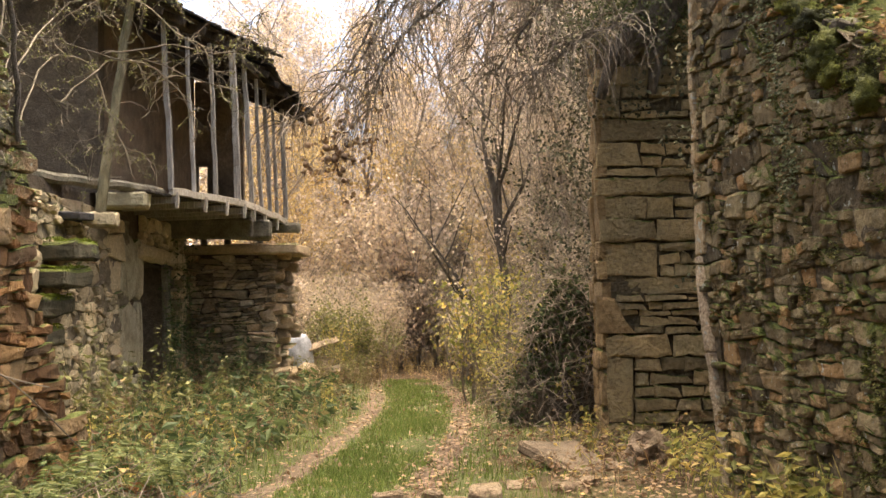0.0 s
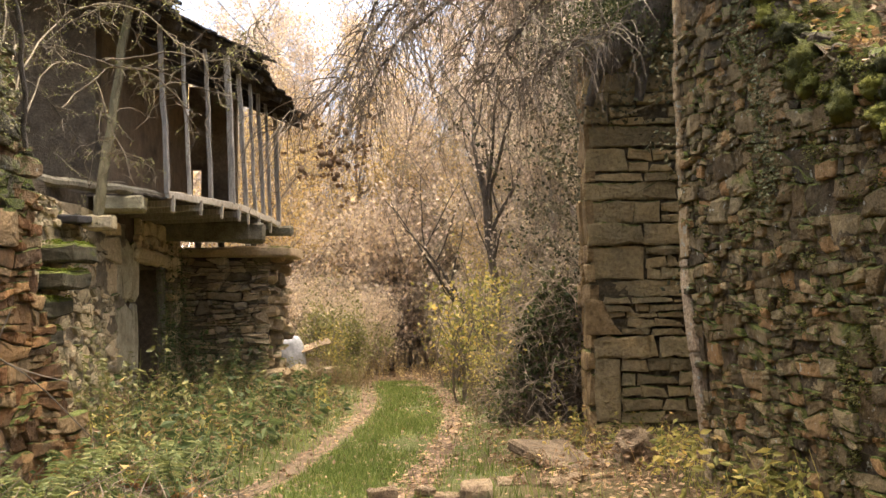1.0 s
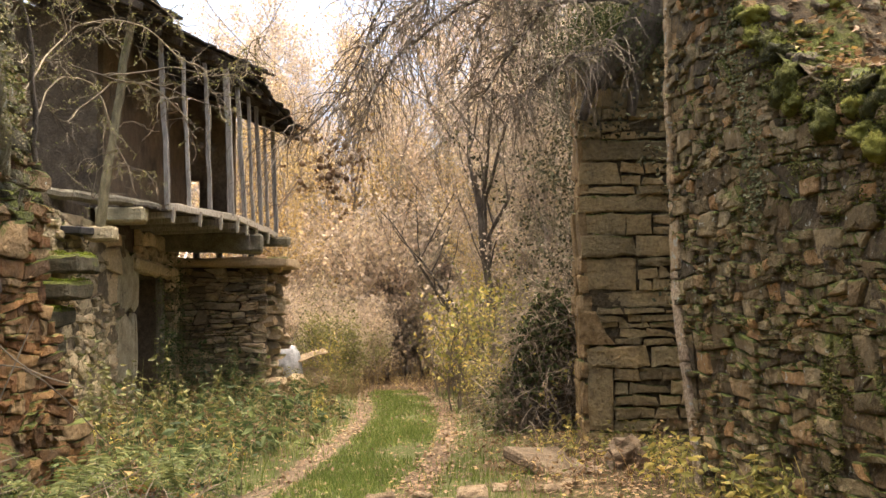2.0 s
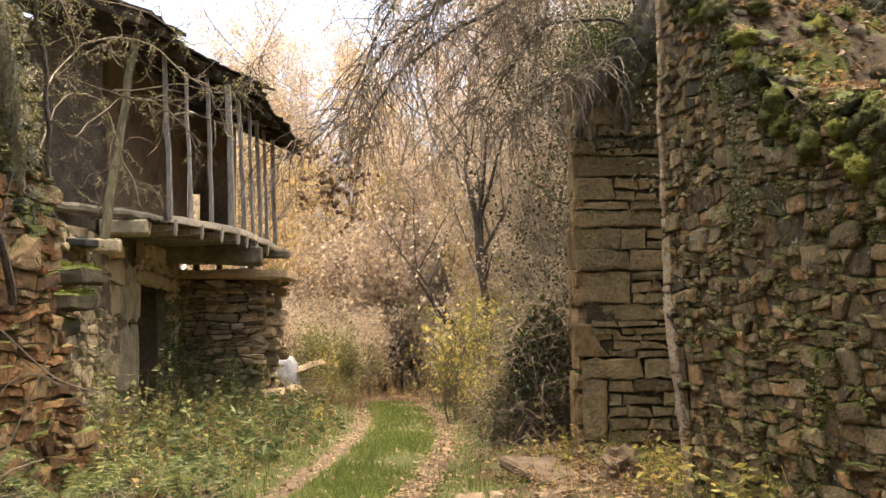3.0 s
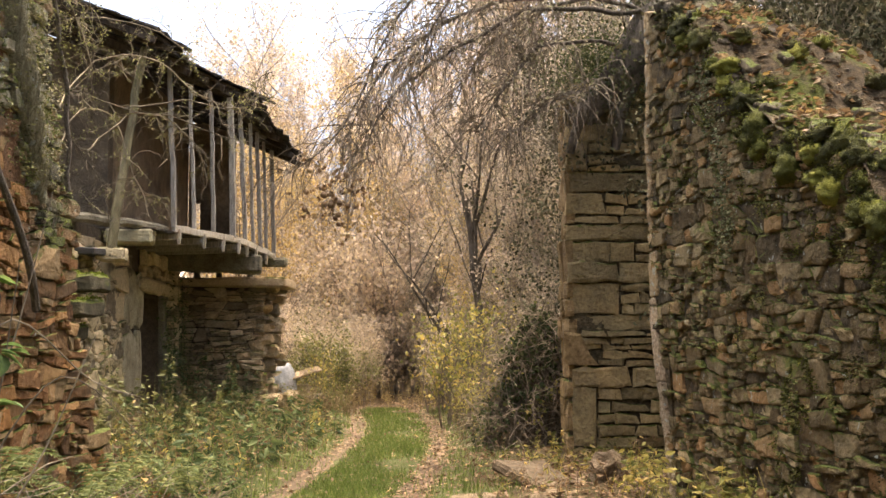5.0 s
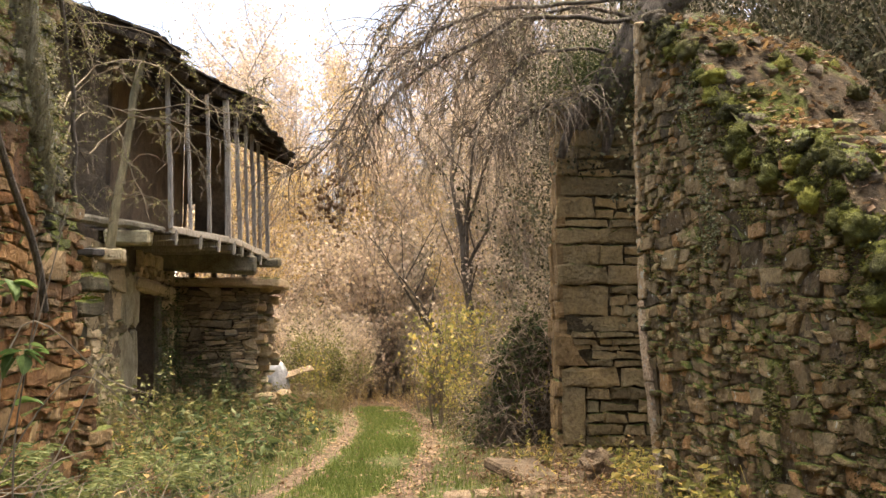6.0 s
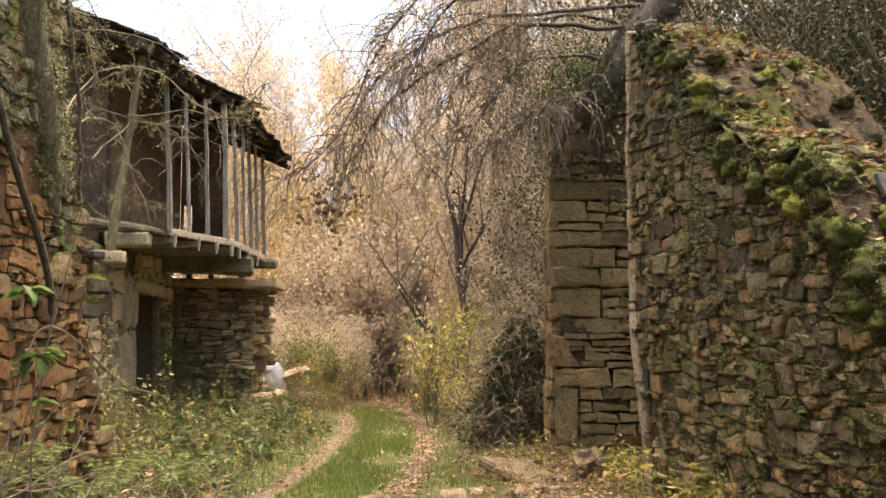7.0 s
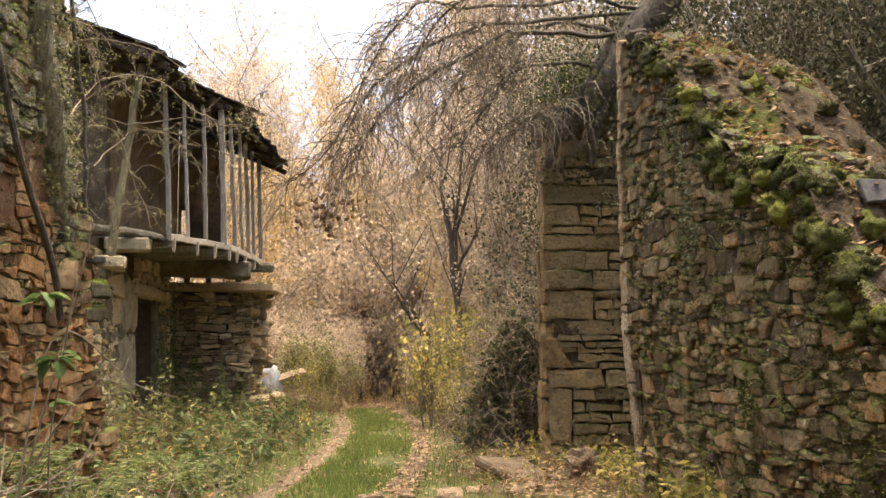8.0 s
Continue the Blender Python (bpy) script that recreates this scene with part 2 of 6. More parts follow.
LEAF_OLIVE = leaf("olive_leaf", [(0.0, (0.1, 0.1, 0.03)), (0.5, (0.2, 0.19, 0.06)), (1.0, (0.3, 0.26, 0.09))], through_light=0.3)
LEAF_GREEN = leaf("green_leaf", [(0.0, (0.04, 0.058, 0.02)), (0.5, (0.1, 0.13, 0.042)), (0.8, (0.19, 0.21, 0.075)), (0.92, (0.25, 0.19, 0.075)), (1.0, (0.27, 0.18, 0.08))])
LEAF_FERN = leaf("fern_leaf", [(0.0, (0.1, 0.12, 0.036)), (0.6, (0.18, 0.2, 0.065)), (1.0, (0.28, 0.25, 0.09))])
LEAF_FRESH = leaf("fresh_leaf", [(0.0, (0.05, 0.085, 0.025)), (0.5, (0.09, 0.14, 0.04)), (1.0, (0.15, 0.18, 0.055))])
LEAF_DARK = leaf("ivy_leaf", [(0.0, (0.045, 0.056, 0.02)), (0.6, (0.09, 0.105, 0.036)), (1.0, (0.18, 0.165, 0.06))], through_light=0.25, rough=0.85)
LEAF_BROWN = leaf("fallen_leaf", [(0.0, (0.1, 0.058, 0.027)), (0.4, (0.2, 0.118, 0.058)), (0.7, (0.24, 0.15, 0.077)), (0.9, (0.3, 0.21, 0.11)), (1.0, (0.38, 0.25, 0.055))], through_light=0.2)
GRASS = leaf("grass_blade", [(0.0, (0.07, 0.105, 0.018)), (0.5, (0.13, 0.18, 0.035)), (0.8, (0.22, 0.25, 0.06)), (1.0, (0.36, 0.3, 0.12))], vary=0.4)
STRAW = leaf("dry_stalk", [(0.0, (0.15, 0.1, 0.045)), (0.6, (0.26, 0.185, 0.09)), (1.0, (0.2, 0.17, 0.07))])

LITTER = surface("leaf_mould", [(0.3, (0.04, 0.03, 0.017)), (0.5, (0.1, 0.07, 0.038)), (0.7, (0.18, 0.128, 0.066))], 14, 1.0, 1.0, 60, 0, moss=0.17)


# colour of the bramble's added core, which stands for shade within the tangle
BRAMBLE_CORE = surface("bramble_core", [(0.3, (0.07, 0.052, 0.03)), (0.5, (0.15, 0.112, 0.068)), (0.7, (0.28, 0.215, 0.14))], 16, 1.0, 1.0, 50, 0, stretch=(3, 3, 1))


def ground_material():
    m = bpy.data.materials.new("lane_ground")
    m.use_nodes = True
    nt = m.node_tree
    b = nt.nodes["Principled BSDF"]
    geo = nt.nodes.new("ShaderNodeNewGeometry")
    sep = nt.nodes.new("ShaderNodeSeparateXYZ")
    pos = geo.outputs["Position"]
    nt.links.new(pos, sep.inputs[0])
    wob = maths(nt, "MULTIPLY", maths(nt, "SUBTRACT", noise_tex(nt, pos, 1.1, 6), 0.5), 0.75)
    bow = maths(nt, "SUBTRACT", maths(nt, "MAXIMUM", sep.outputs[1], 8.0), 15.5)
    mid_x = maths(nt, "MULTIPLY_ADD", maths(nt, "MULTIPLY", bow, bow), -0.0105, -0.4)
    x = maths(nt, "ADD", maths(nt, "SUBTRACT", sep.outputs[0], mid_x), wob)
    fine = noise_tex(nt, pos, 45, 6, 0.7)
    mid = noise_tex(nt, pos, 5, 6, 0.65)
    turf = ramp(nt, fine, [(0.3, (0.04, 0.046, 0.015)), (0.55, (0.085, 0.092, 0.03)), (0.75, (0.15, 0.135, 0.058))])
    litter = ramp(nt, mid, [(0.3, (0.042, 0.028, 0.014)), (0.55, (0.09, 0.06, 0.03)), (0.75, (0.15, 0.1, 0.053))])
    col = blend(nt, smooth(nt, noise_tex(nt, pos, 1.3, 4), 0.42, 0.62), turf, litter)
    col = blend(nt, maths(nt, "MULTIPLY", smooth(nt, x, 1.2, 1.7), 0.7), col, litter)
    strip = maths(nt, "ABSOLUTE", x)
    lane = maths(nt, "MULTIPLY", maths(nt, "SUBTRACT", 1.0, smooth(nt, strip, 0.8, 1.2)), maths(nt, "SUBTRACT", 1.0, smooth(nt, sep.outputs[1], 19.0, 22.0)))
    col = blend(nt, smooth(nt, sep.outputs[1], 19.0, 22.0), col, litter)
    wheel = maths(nt, "ABSOLUTE", maths(nt, "SUBTRACT", strip, 0.64))
    track = maths(nt, "SUBTRACT", 1.0, smooth(nt, wheel, 0.06, 0.2))
    track = maths(nt, "MULTIPLY", track, maths(nt, "SUBTRACT", 1.0, smooth(nt, sep.outputs[1], 17.0, 24.0)))
    col = blend(nt, lane, col, turf)
    dirt = ramp(nt, mid, [(0.3, (0.085, 0.06, 0.037)), (0.7, (0.19, 0.135, 0.085))])
    col = blend(nt, track, col, dirt)
    nt.links.new(col, b.inputs["Base Color"])
    b.inputs["Roughness"].default_value = 1.0
    b.inputs["Specular IOR Level"].default_value = 0.1
    bp = nt.nodes.new("ShaderNodeBump")
    bp.inputs["Strength"].default_value = 0.8
    bp.inputs["Distance"].default_value = 0.04
    nt.links.new(maths(nt, "ADD", fine, mid), bp.inputs["Height"])
    nt.links.new(bp.outputs[0], b.inputs["Normal"])
    return m


GROUND = ground_material()


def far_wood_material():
    """Distant trees: soft upright streaks of tan and grey, with haze put in as pale colour and glow."""
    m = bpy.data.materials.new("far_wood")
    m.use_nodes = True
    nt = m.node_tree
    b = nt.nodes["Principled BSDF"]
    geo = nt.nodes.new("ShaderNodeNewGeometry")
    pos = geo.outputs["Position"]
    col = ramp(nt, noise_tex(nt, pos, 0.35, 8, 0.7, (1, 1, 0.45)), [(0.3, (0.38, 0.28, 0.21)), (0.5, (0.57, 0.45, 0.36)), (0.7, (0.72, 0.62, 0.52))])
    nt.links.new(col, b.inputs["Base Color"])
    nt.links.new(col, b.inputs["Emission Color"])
    # emission stands in for bright haze between the trees; nothing here is a lamp
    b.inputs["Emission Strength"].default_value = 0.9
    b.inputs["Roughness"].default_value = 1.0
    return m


FAR_WOOD = far_wood_material()

# ---- building tools ----
RNG = random.Random(7)


def rnd(a, b):
    return RNG.uniform(a, b)


def thing(name, place, label, category, group="", kind=""):
    """An empty at the thing's base, to which its parts belong."""
    ob = new(name)
    ob.empty_display_size = 0.1
    ob.location = place
    return tagged(ob, label, category, group, kind)


def home(parent):
    """The world pose of a thing or part (things are moved, parts stand at their thing's pose)."""
    m = parent.matrix_basis.copy()
    if parent.parent:
        m = home(parent.parent) @ parent.matrix_parent_inverse @ m
    return m


def under(ob, parent):
    if parent:
        ob.parent = parent
        ob.matrix_parent_inverse = home(parent).inverted()
    return ob


def mesh_of(name, verts, faces, mat, shade=False):
    me = bpy.data.meshes.new(name)
    me.from_pydata(verts, [], faces)
    me.materials.append(mat)
    if shade:
        me.polygons.foreach_set("use_smooth", [True] * len(me.polygons))
    me.update()
    return me


def part(name, bm, material, parent, label="", shade=False):
    """Links a bmesh, in world metres, as one mesh object under a thing or part."""
    me = bpy.data.meshes.new(name)
    bmesh.ops.recalc_face_normals(bm, faces=bm.faces)
    bm.to_mesh(me)
    bm.free()
    me.materials.append(material)
    if shade:
        me.polygons.foreach_set("use_smooth", [True] * len(me.polygons))
    ob = under(new(name, me), parent)
    return tagged(ob, label)


def block(bm, m, size, rough=0.0, cuts=0, bevel=0.0):
    """A box of that size at pose m (its centre), its edges worn."""
    r = bmesh.ops.create_cube(bm, size=1.0, matrix=m @ Matrix.Diagonal((*size, 1)))
    vs = r["verts"]
    edges = list({e for v in vs for e in v.link_edges})
    if bevel:
        out = bmesh.ops.bevel(bm, geom=edges, offset=bevel, segments=1, affect="EDGES")
        vs = list({v for f in out["faces"] for v in f.verts} | {v for v in vs if v.is_valid})
        edges = list({e for v in vs for e in v.link_edges})
    if cuts:
        out = bmesh.ops.subdivide_edges(bm, edges=edges, cuts=cuts, use_grid_fill=True)
        vs = list({v for f in bm.faces for v in f.verts}) if len(bm.verts) < 4000 else [e for e in out["geom_split"] if isinstance(e, bmesh.types.BMVert)]
    if rough:
        for v in vs:
            if v.is_valid:
                v.co += rough * (noise.noise_vector(v.co * 3.1) + 0.5 * noise.noise_vector(v.co * 11.0))
    return vs


def tube(bm, pts, radii, sides=6, cap=True):
    """A tapered tube along points."""
    rings = []
    for i, p in enumerate(pts):
        p = Vector(p)
        d = (Vector(pts[min(i + 1, len(pts) - 1)]) - Vector(pts[max(i - 1, 0)])).normalized()
        a = d.cross(Vector((0.31, 0.17, 0.93)))
        if a.length < 1e-3:
            a = d.cross(Vector((1, 0, 0)))
        a.normalize()
        b = d.cross(a)
        r = radii[i] if hasattr(radii, "__len__") else radii
        rings.append([bm.verts.new(p + r * (math.cos(2 * math.pi * k / sides) * a + math.sin(2 * math.pi * k / sides) * b)) for k in range(sides)])
    for r0, r1 in zip(rings, rings[1:]):
        for k in range(sides):
            bm.faces.new((r0[k], r0[(k + 1) % sides], r1[(k + 1) % sides], r1[k]))
    if cap and sides > 2:
        bm.faces.new(rings[0][::-1])
        bm.faces.new(rings[-1])


class Heap:
    """Vertices and faces of many small pieces joined into one mesh."""

    def __init__(self):
        self.v, self.f = [], []

    def add(self, verts, faces):
        n = len(self.v)
        self.v.extend(verts)
        self.f.extend(tuple(i + n for i in f) for f in faces)

    def tube(self, pts, r0, r1, sides=4):
        ring = []
        n = len(pts)
        base = len(self.v)
        for i, p in enumerate(pts):
            d = pts[min(i + 1, n - 1)] - pts[max(i - 1, 0)]
            a = d.cross(Vector((0.31, 0.93, 0.17)))
            a = a.normalized() if a.length > 1e-6 else Vector((1, 0, 0))
            b = d.cross(a).normalized()
            r = r0 + (r1 - r0) * i / max(n - 1, 1)
            for k in range(sides):
                t = 2 * math.pi * k / sides
                self.v.append(p + (math.cos(t) * a + math.sin(t) * b) * r)
        for i in range(n - 1):
            for k in range(sides):
                a0, b0 = base + i * sides + k, base + i * sides + (k + 1) % sides
                self.f.append((a0, b0, b0 + sides, a0 + sides))

    def blade(self, p, size, wide=0.5, flat=1.0):
        """A plain lozenge leaf, for what is far off or small."""
        d = Vector((rnd(-1, 1), rnd(-1, 1), rnd(-1, 1) * flat)).normalized() * size
        s = d.cross(Vector((rnd(-1, 1), rnd(-1, 1), rnd(-1, 1)))) if flat == 1.0 else Vector((-d.y, d.x, rnd(-0.4, 0.4) * size))
        s = s.normalized() * size * wide * 0.5 if s.length > 1e-6 else Vector((size * 0.3, 0, 0))
        n = len(self.v)
        self.v.extend((p, p + d * 0.45 + s, p + d, p + d * 0.45 - s))
        self.f.append((n, n + 1, n + 2, n + 3))

    def leaf(self, p, size, up=None, wide=0.55):
        """A folded four-cornered leaf blade in a chance direction."""
        d = Vector((rnd(-1, 1), rnd(-1, 1), rnd(-1, 0.6))) if up is None else up
        d = d.normalized() * size
        s = d.cross(Vector((rnd(-1, 1), rnd(-1, 1), rnd(-1, 1))))
        s = s.normalized() * size * wide * 0.5 if s.length > 1e-6 else Vector((size * 0.3, 0, 0))
        n = len(self.v)
        q = p + d * 0.45 - d.cross(s).normalized() * size * 0.08
        self.v.extend((p, p + d * 0.4 + s, p + d, p + d * 0.4 - s, q))
        self.f.extend(((n, n + 1, n + 4), (n + 1, n + 2, n + 4), (n, n + 4, n + 3), (n + 4, n + 2, n + 3)))

    def done(self, name, material, parent=None, label="", category="", kind="", shade=False):
        ob = new(name, mesh_of(name, self.v, self.f, material, shade))
        under(ob, parent)
        return tagged(ob, label, category, "", kind)


def stone_shape(k, square=False):
    """Corners and faces of a rough broken stone in a unit cell, its face towards +z."""
    g = random.Random(100 + k)
    n = g.choice((6, 7, 8, 9))
    ring = []
    for i in range(n):
        t = 2 * math.pi * (i + g.uniform(-0.33, 0.33)) / n + 0.4
        c, s = math.cos(t), math.sin(t)
        q = min(0.5 / max(abs(c), abs(s)), 0.66) * g.uniform(0.82, 1.06)
        ring.append((q * c, q * s))
    if square:
        n = 8
        ring = [(x + g.uniform(-0.035, 0.035), y + g.uniform(-0.05, 0.05)) for x, y in
                ((0.48, -0.4), (0.5, 0.0), (0.48, 0.42), (0.0, 0.5), (-0.48, 0.42), (-0.5, 0.0), (-0.48, -0.42), (0.0, -0.5))]
        ring = ring[:]
    tilt = (g.uniform(-0.12, 0.12), g.uniform(-0.12, 0.12)) if not square else (g.uniform(-0.1, 0.1), g.uniform(-0.1, 0.1))
    inner = (0.86, 0.82) if not square else (0.93, 0.88)
    v = [(x, y, -0.6) for x, y in ring]
    v += [(x * 0.99, y * 0.99, g.uniform(0.12, 0.36) + tilt[0] * x + tilt[1] * y) for x, y in ring]
    v += [(x * inner[0] + g.uniform(-0.03, 0.03), y * inner[1] + g.uniform(-0.03, 0.03), g.uniform(0.34, 0.54) + tilt[0] * x + tilt[1] * y) for x, y in ring]
    v.append((g.uniform(-0.2, 0.2), g.uniform(-0.2, 0.2), g.uniform(0.4, 0.62)))
    f = []
    for a in (0, n):
        for i in range(n):
            j = (i + 1) % n
            f.append((a + i, a + j, a + n + j, a + n + i))
    f += [(2 * n + i, 2 * n + (i + 1) % n, 3 * n) for i in range(n)]
    return v, f


ROUGH = [stone_shape(k) for k in range(28)]
SQUARED = [stone_shape(k, True) for k in range(28)]


def lay_stones(wall, origin, along, out, span, base, top, high, wide, depth, mat, near=(0, 0), skip=None, wander=0.03, most=290, small=0.35, turned=7, big=1.06, shapes=ROUGH, proud=0.25, lean=6, shift=None, first=None):
    """Rubble courses on one face of a wall. along: the way of the courses; out: the way the face looks;
    top(u): the height of the wall; near: the stretch of u whose stones are pieces of their own."""
    along, out = Vector(along).normalized(), Vector(out).normalized()
    up = Vector((0, 0, 1))
    turn = Matrix((along, out.cross(along), out)).transposed().to_4x4()
    if (out.cross(along)).z < 0:
        turn = Matrix((-along, -(out.cross(along)), out)).transposed().to_4x4()
    shared = [mesh_of("stone", v, f, mat) for v, f in shapes]
    rest = Heap()
    made = 0
    cells = []
    z = base
    while z < 7:
        h = rnd(*high)
        u = span[0] - rnd(0, wide[0])
        any_here = False
        while u < span[1]:
            w = rnd(*wide) * (1.0 if RNG.random() > 0.15 else 1.6)
            lead = bool(first) and u <= span[0]
            if lead:
                u, w = span[0], rnd(*first)
            a, b = max(u, span[0]), min(u + w, span[1])
            u, w, step = (a, b - a, u + w - a) if b - a > 0.03 else (u, w, w)
            mid = u + w / 2
            if span[0] - 0.05 < mid < span[1] and z + h * 0.6 < top(mid):
                any_here = True
                if lead:
                    cells.append((mid, z + h / 2, w, h))
                elif RNG.random() < small:
                    c = rnd(0.35, 0.65)
                    cells += [(mid, z + h * c / 2, w, h * c), (mid, z + h * (1 + c) / 2, w, h * (1 - c))]
                elif RNG.random() < 0.15:
                    cells += [(u + w * 0.28, z + h / 2, w * 0.56, h), (u + w * 0.78, z + h / 2, w * 0.44, h)]
                else:
                    cells.append((mid, z + h / 2, w, h))
            u += step
        z += h
        if not any_here and z > base + 1:
            break
    for u, zc, w, h in cells:
        zc += wander * noise.noise(Vector((u * 1.3, zc * 0.7, base))) * 2
        if skip and skip(u, zc, w, h):
            continue
        u_here = u + (shift(zc) if shift else 0)
        d = depth * rnd(0.7, 1.35)
        p = Vector(origin) + along * u_here + up * zc + out * (rnd(-proud, proud) * depth)
        m = Matrix.Translation(p) @ turn @ pose(0, 0, 0, rnd(-lean, lean), rnd(-lean, lean), rnd(-turned, turned)) @ Matrix.Diagonal((w * big, h * big, d, 1))
        k = RNG.randrange(28)
        if near[0] <= u <= near[1] and made < most:
            ob = new("stone", shared[k])
            ob.matrix_basis = m
            ob.parent = wall
            ob.matrix_parent_inverse = home(wall).inverted()
            made += 1
        else:
            v, f = shapes[k]
            rest.add([m @ Vector(c) for c in v], f)
    if rest.v:
        rest.done("stonework", mat, wall, kind="stuff")
    return made


def rubble_cells(span, base, top, size, flat, seed, tail=2.2):
    """Cells of interlocking rubble: a weighted Voronoi net over one wall face, stretched along the courses."""
    g = random.Random(seed)
    hi = max(top(u) for u in np.linspace(span[0], span[1], 40))
    a0, a1, b0, b1 = span[0] / flat, span[1] / flat, base, hi
    sites, grid = [], {}
    tries = int((a1 - a0) * (b1 - b0) / (size * size) * 26)
    for _ in range(tries):
        r = size * (0.5 + tail * g.random() ** 4)
        x, y = g.uniform(a0, a1), g.uniform(b0, b1)
        if y > top(x * flat):
            continue
        kx, ky = int(x / size), int(y / size)
        near = [s for i in range(-3, 4) for j in range(-3, 4) for s in grid.get((kx + i, ky + j), ())]
        if all((s[0] - x) ** 2 + (s[1] - y) ** 2 > (0.72 * (s[2] + r) / 1.25) ** 2 for s in near):
            s = (x, y, r)
            sites.append(s)
            grid.setdefault((kx, ky), []).append(s)
    cells = []
    for x, y, r in sites:
        kx, ky = int(x / size), int(y / size)
        reach = r + size * 0.9
        poly = [(x - reach, y - reach), (x + reach, y - reach), (x + reach, y + reach), (x - reach, y + reach)]
        poly = [(min(max(p, a0), a1), min(max(q, b0), b1)) for p, q in poly]
        near = [s for i in range(-4, 5) for j in range(-4, 5) for s in grid.get((kx + i, ky + j), ()) if s != (x, y, r)]
        near.sort(key=lambda s: (s[0] - x) ** 2 + (s[1] - y) ** 2)
        for sx, sy, sr in near[:22]:
            nx, ny = sx - x, sy - y
            c = 0.5 * (sx * sx + sy * sy - sr * sr - x * x - y * y + r * r)
            out = []
            for i, p in enumerate(poly):
                q = poly[(i + 1) % len(poly)]
                dp, dq = nx * p[0] + ny * p[1] - c, nx * q[0] + ny * q[1] - c
                if dp <= 0:
                    out.append(p)
                if dp * dq < 0:
                    t = dp / (dp - dq)
                    out.append((p[0] + t * (q[0] - p[0]), p[1] + t * (q[1] - p[1])))
            poly = out
            if len(poly) < 3:
                break
        if len(poly) >= 3:
            cells.append([(p * flat, q) for p, q in poly])
    return cells, g


def half(poly, nx, ny, c):
    """The part of a polygon where nx * x + ny * y <= c."""
    out = []
    for i, p in enumerate(poly):
        q = poly[(i + 1) % len(poly)]
        dp, dq = nx * p[0] + ny * p[1] - c, nx * q[0] + ny * q[1] - c
        if dp <= 0:
            out.append(p)
        if dp * dq < 0:
            t = dp / (dp - dq)
            out.append((p[0] + t * (q[0] - p[0]), p[1] + t * (q[1] - p[1])))
    return out


def broken_cells(span, base, top, size, flat, seed, tail=2.2):
    """Cells of blocky rubble: the face is broken again and again along slanting lines."""
    g = random.Random(seed)
    hi = max(top(u) for u in np.linspace(span[0], span[1], 40))
    todo = [[(span[0] / flat, base), (span[1] / flat, base), (span[1] / flat, hi), (span[0] / flat, hi)]]
    cells = []
    while todo:
        poly = todo.pop()
        xs, ys = [p[0] for p in poly], [p[1] for p in poly]
        w, h = max(xs) - min(xs), max(ys) - min(ys)
        goal = size * (0.55 + tail * g.random() ** 3)
        if max(w, h) < goal * 1.35 or w * h < goal * goal * 0.8:
            mx, my = sum(xs) / len(xs), sum(ys) / len(ys)
            if my < top(mx * flat) - 0.04:
                ring = []
                for i, p in enumerate(poly):
                    q = poly[(i + 1) % len(poly)]
                    k = g.uniform(0.06, 0.2)
                    ring += [(p[0] + k * (q[0] - p[0]), p[1] + k * (q[1] - p[1])), (q[0] - k * (q[0] - p[0]), q[1] - k * (q[1] - p[1]))]
                bent = []
                for p, q in ring:
                    s = Vector((p / size * 0.4, q / size * 0.4, seed))
                    bent.append(((p + 0.5 * size * noise.noise(s)) * flat, q + 0.8 * size * noise.noise(s + Vector((0, 0, 7.3)))))
                cells.append(bent)
            continue
        t = g.uniform(0.3, 0.7)
        a = g.gauss(0, 0.2 if max(w, h) < 5 * size else 0.04)
        if w > h * g.uniform(0.8, 1.25):
            nx, ny, x, y = math.cos(a), math.sin(a), min(xs) + t * w, min(ys) + h / 2
        else:
            nx, ny, x, y = -math.sin(a), math.cos(a), min(xs) + w / 2, min(ys) + t * h
        c = nx * x + ny * y
        for one in (half(poly, nx, ny, c), half(poly, -nx, -ny, -c)):
            if len(one) >= 3:
                todo.append(one)
    return cells, g


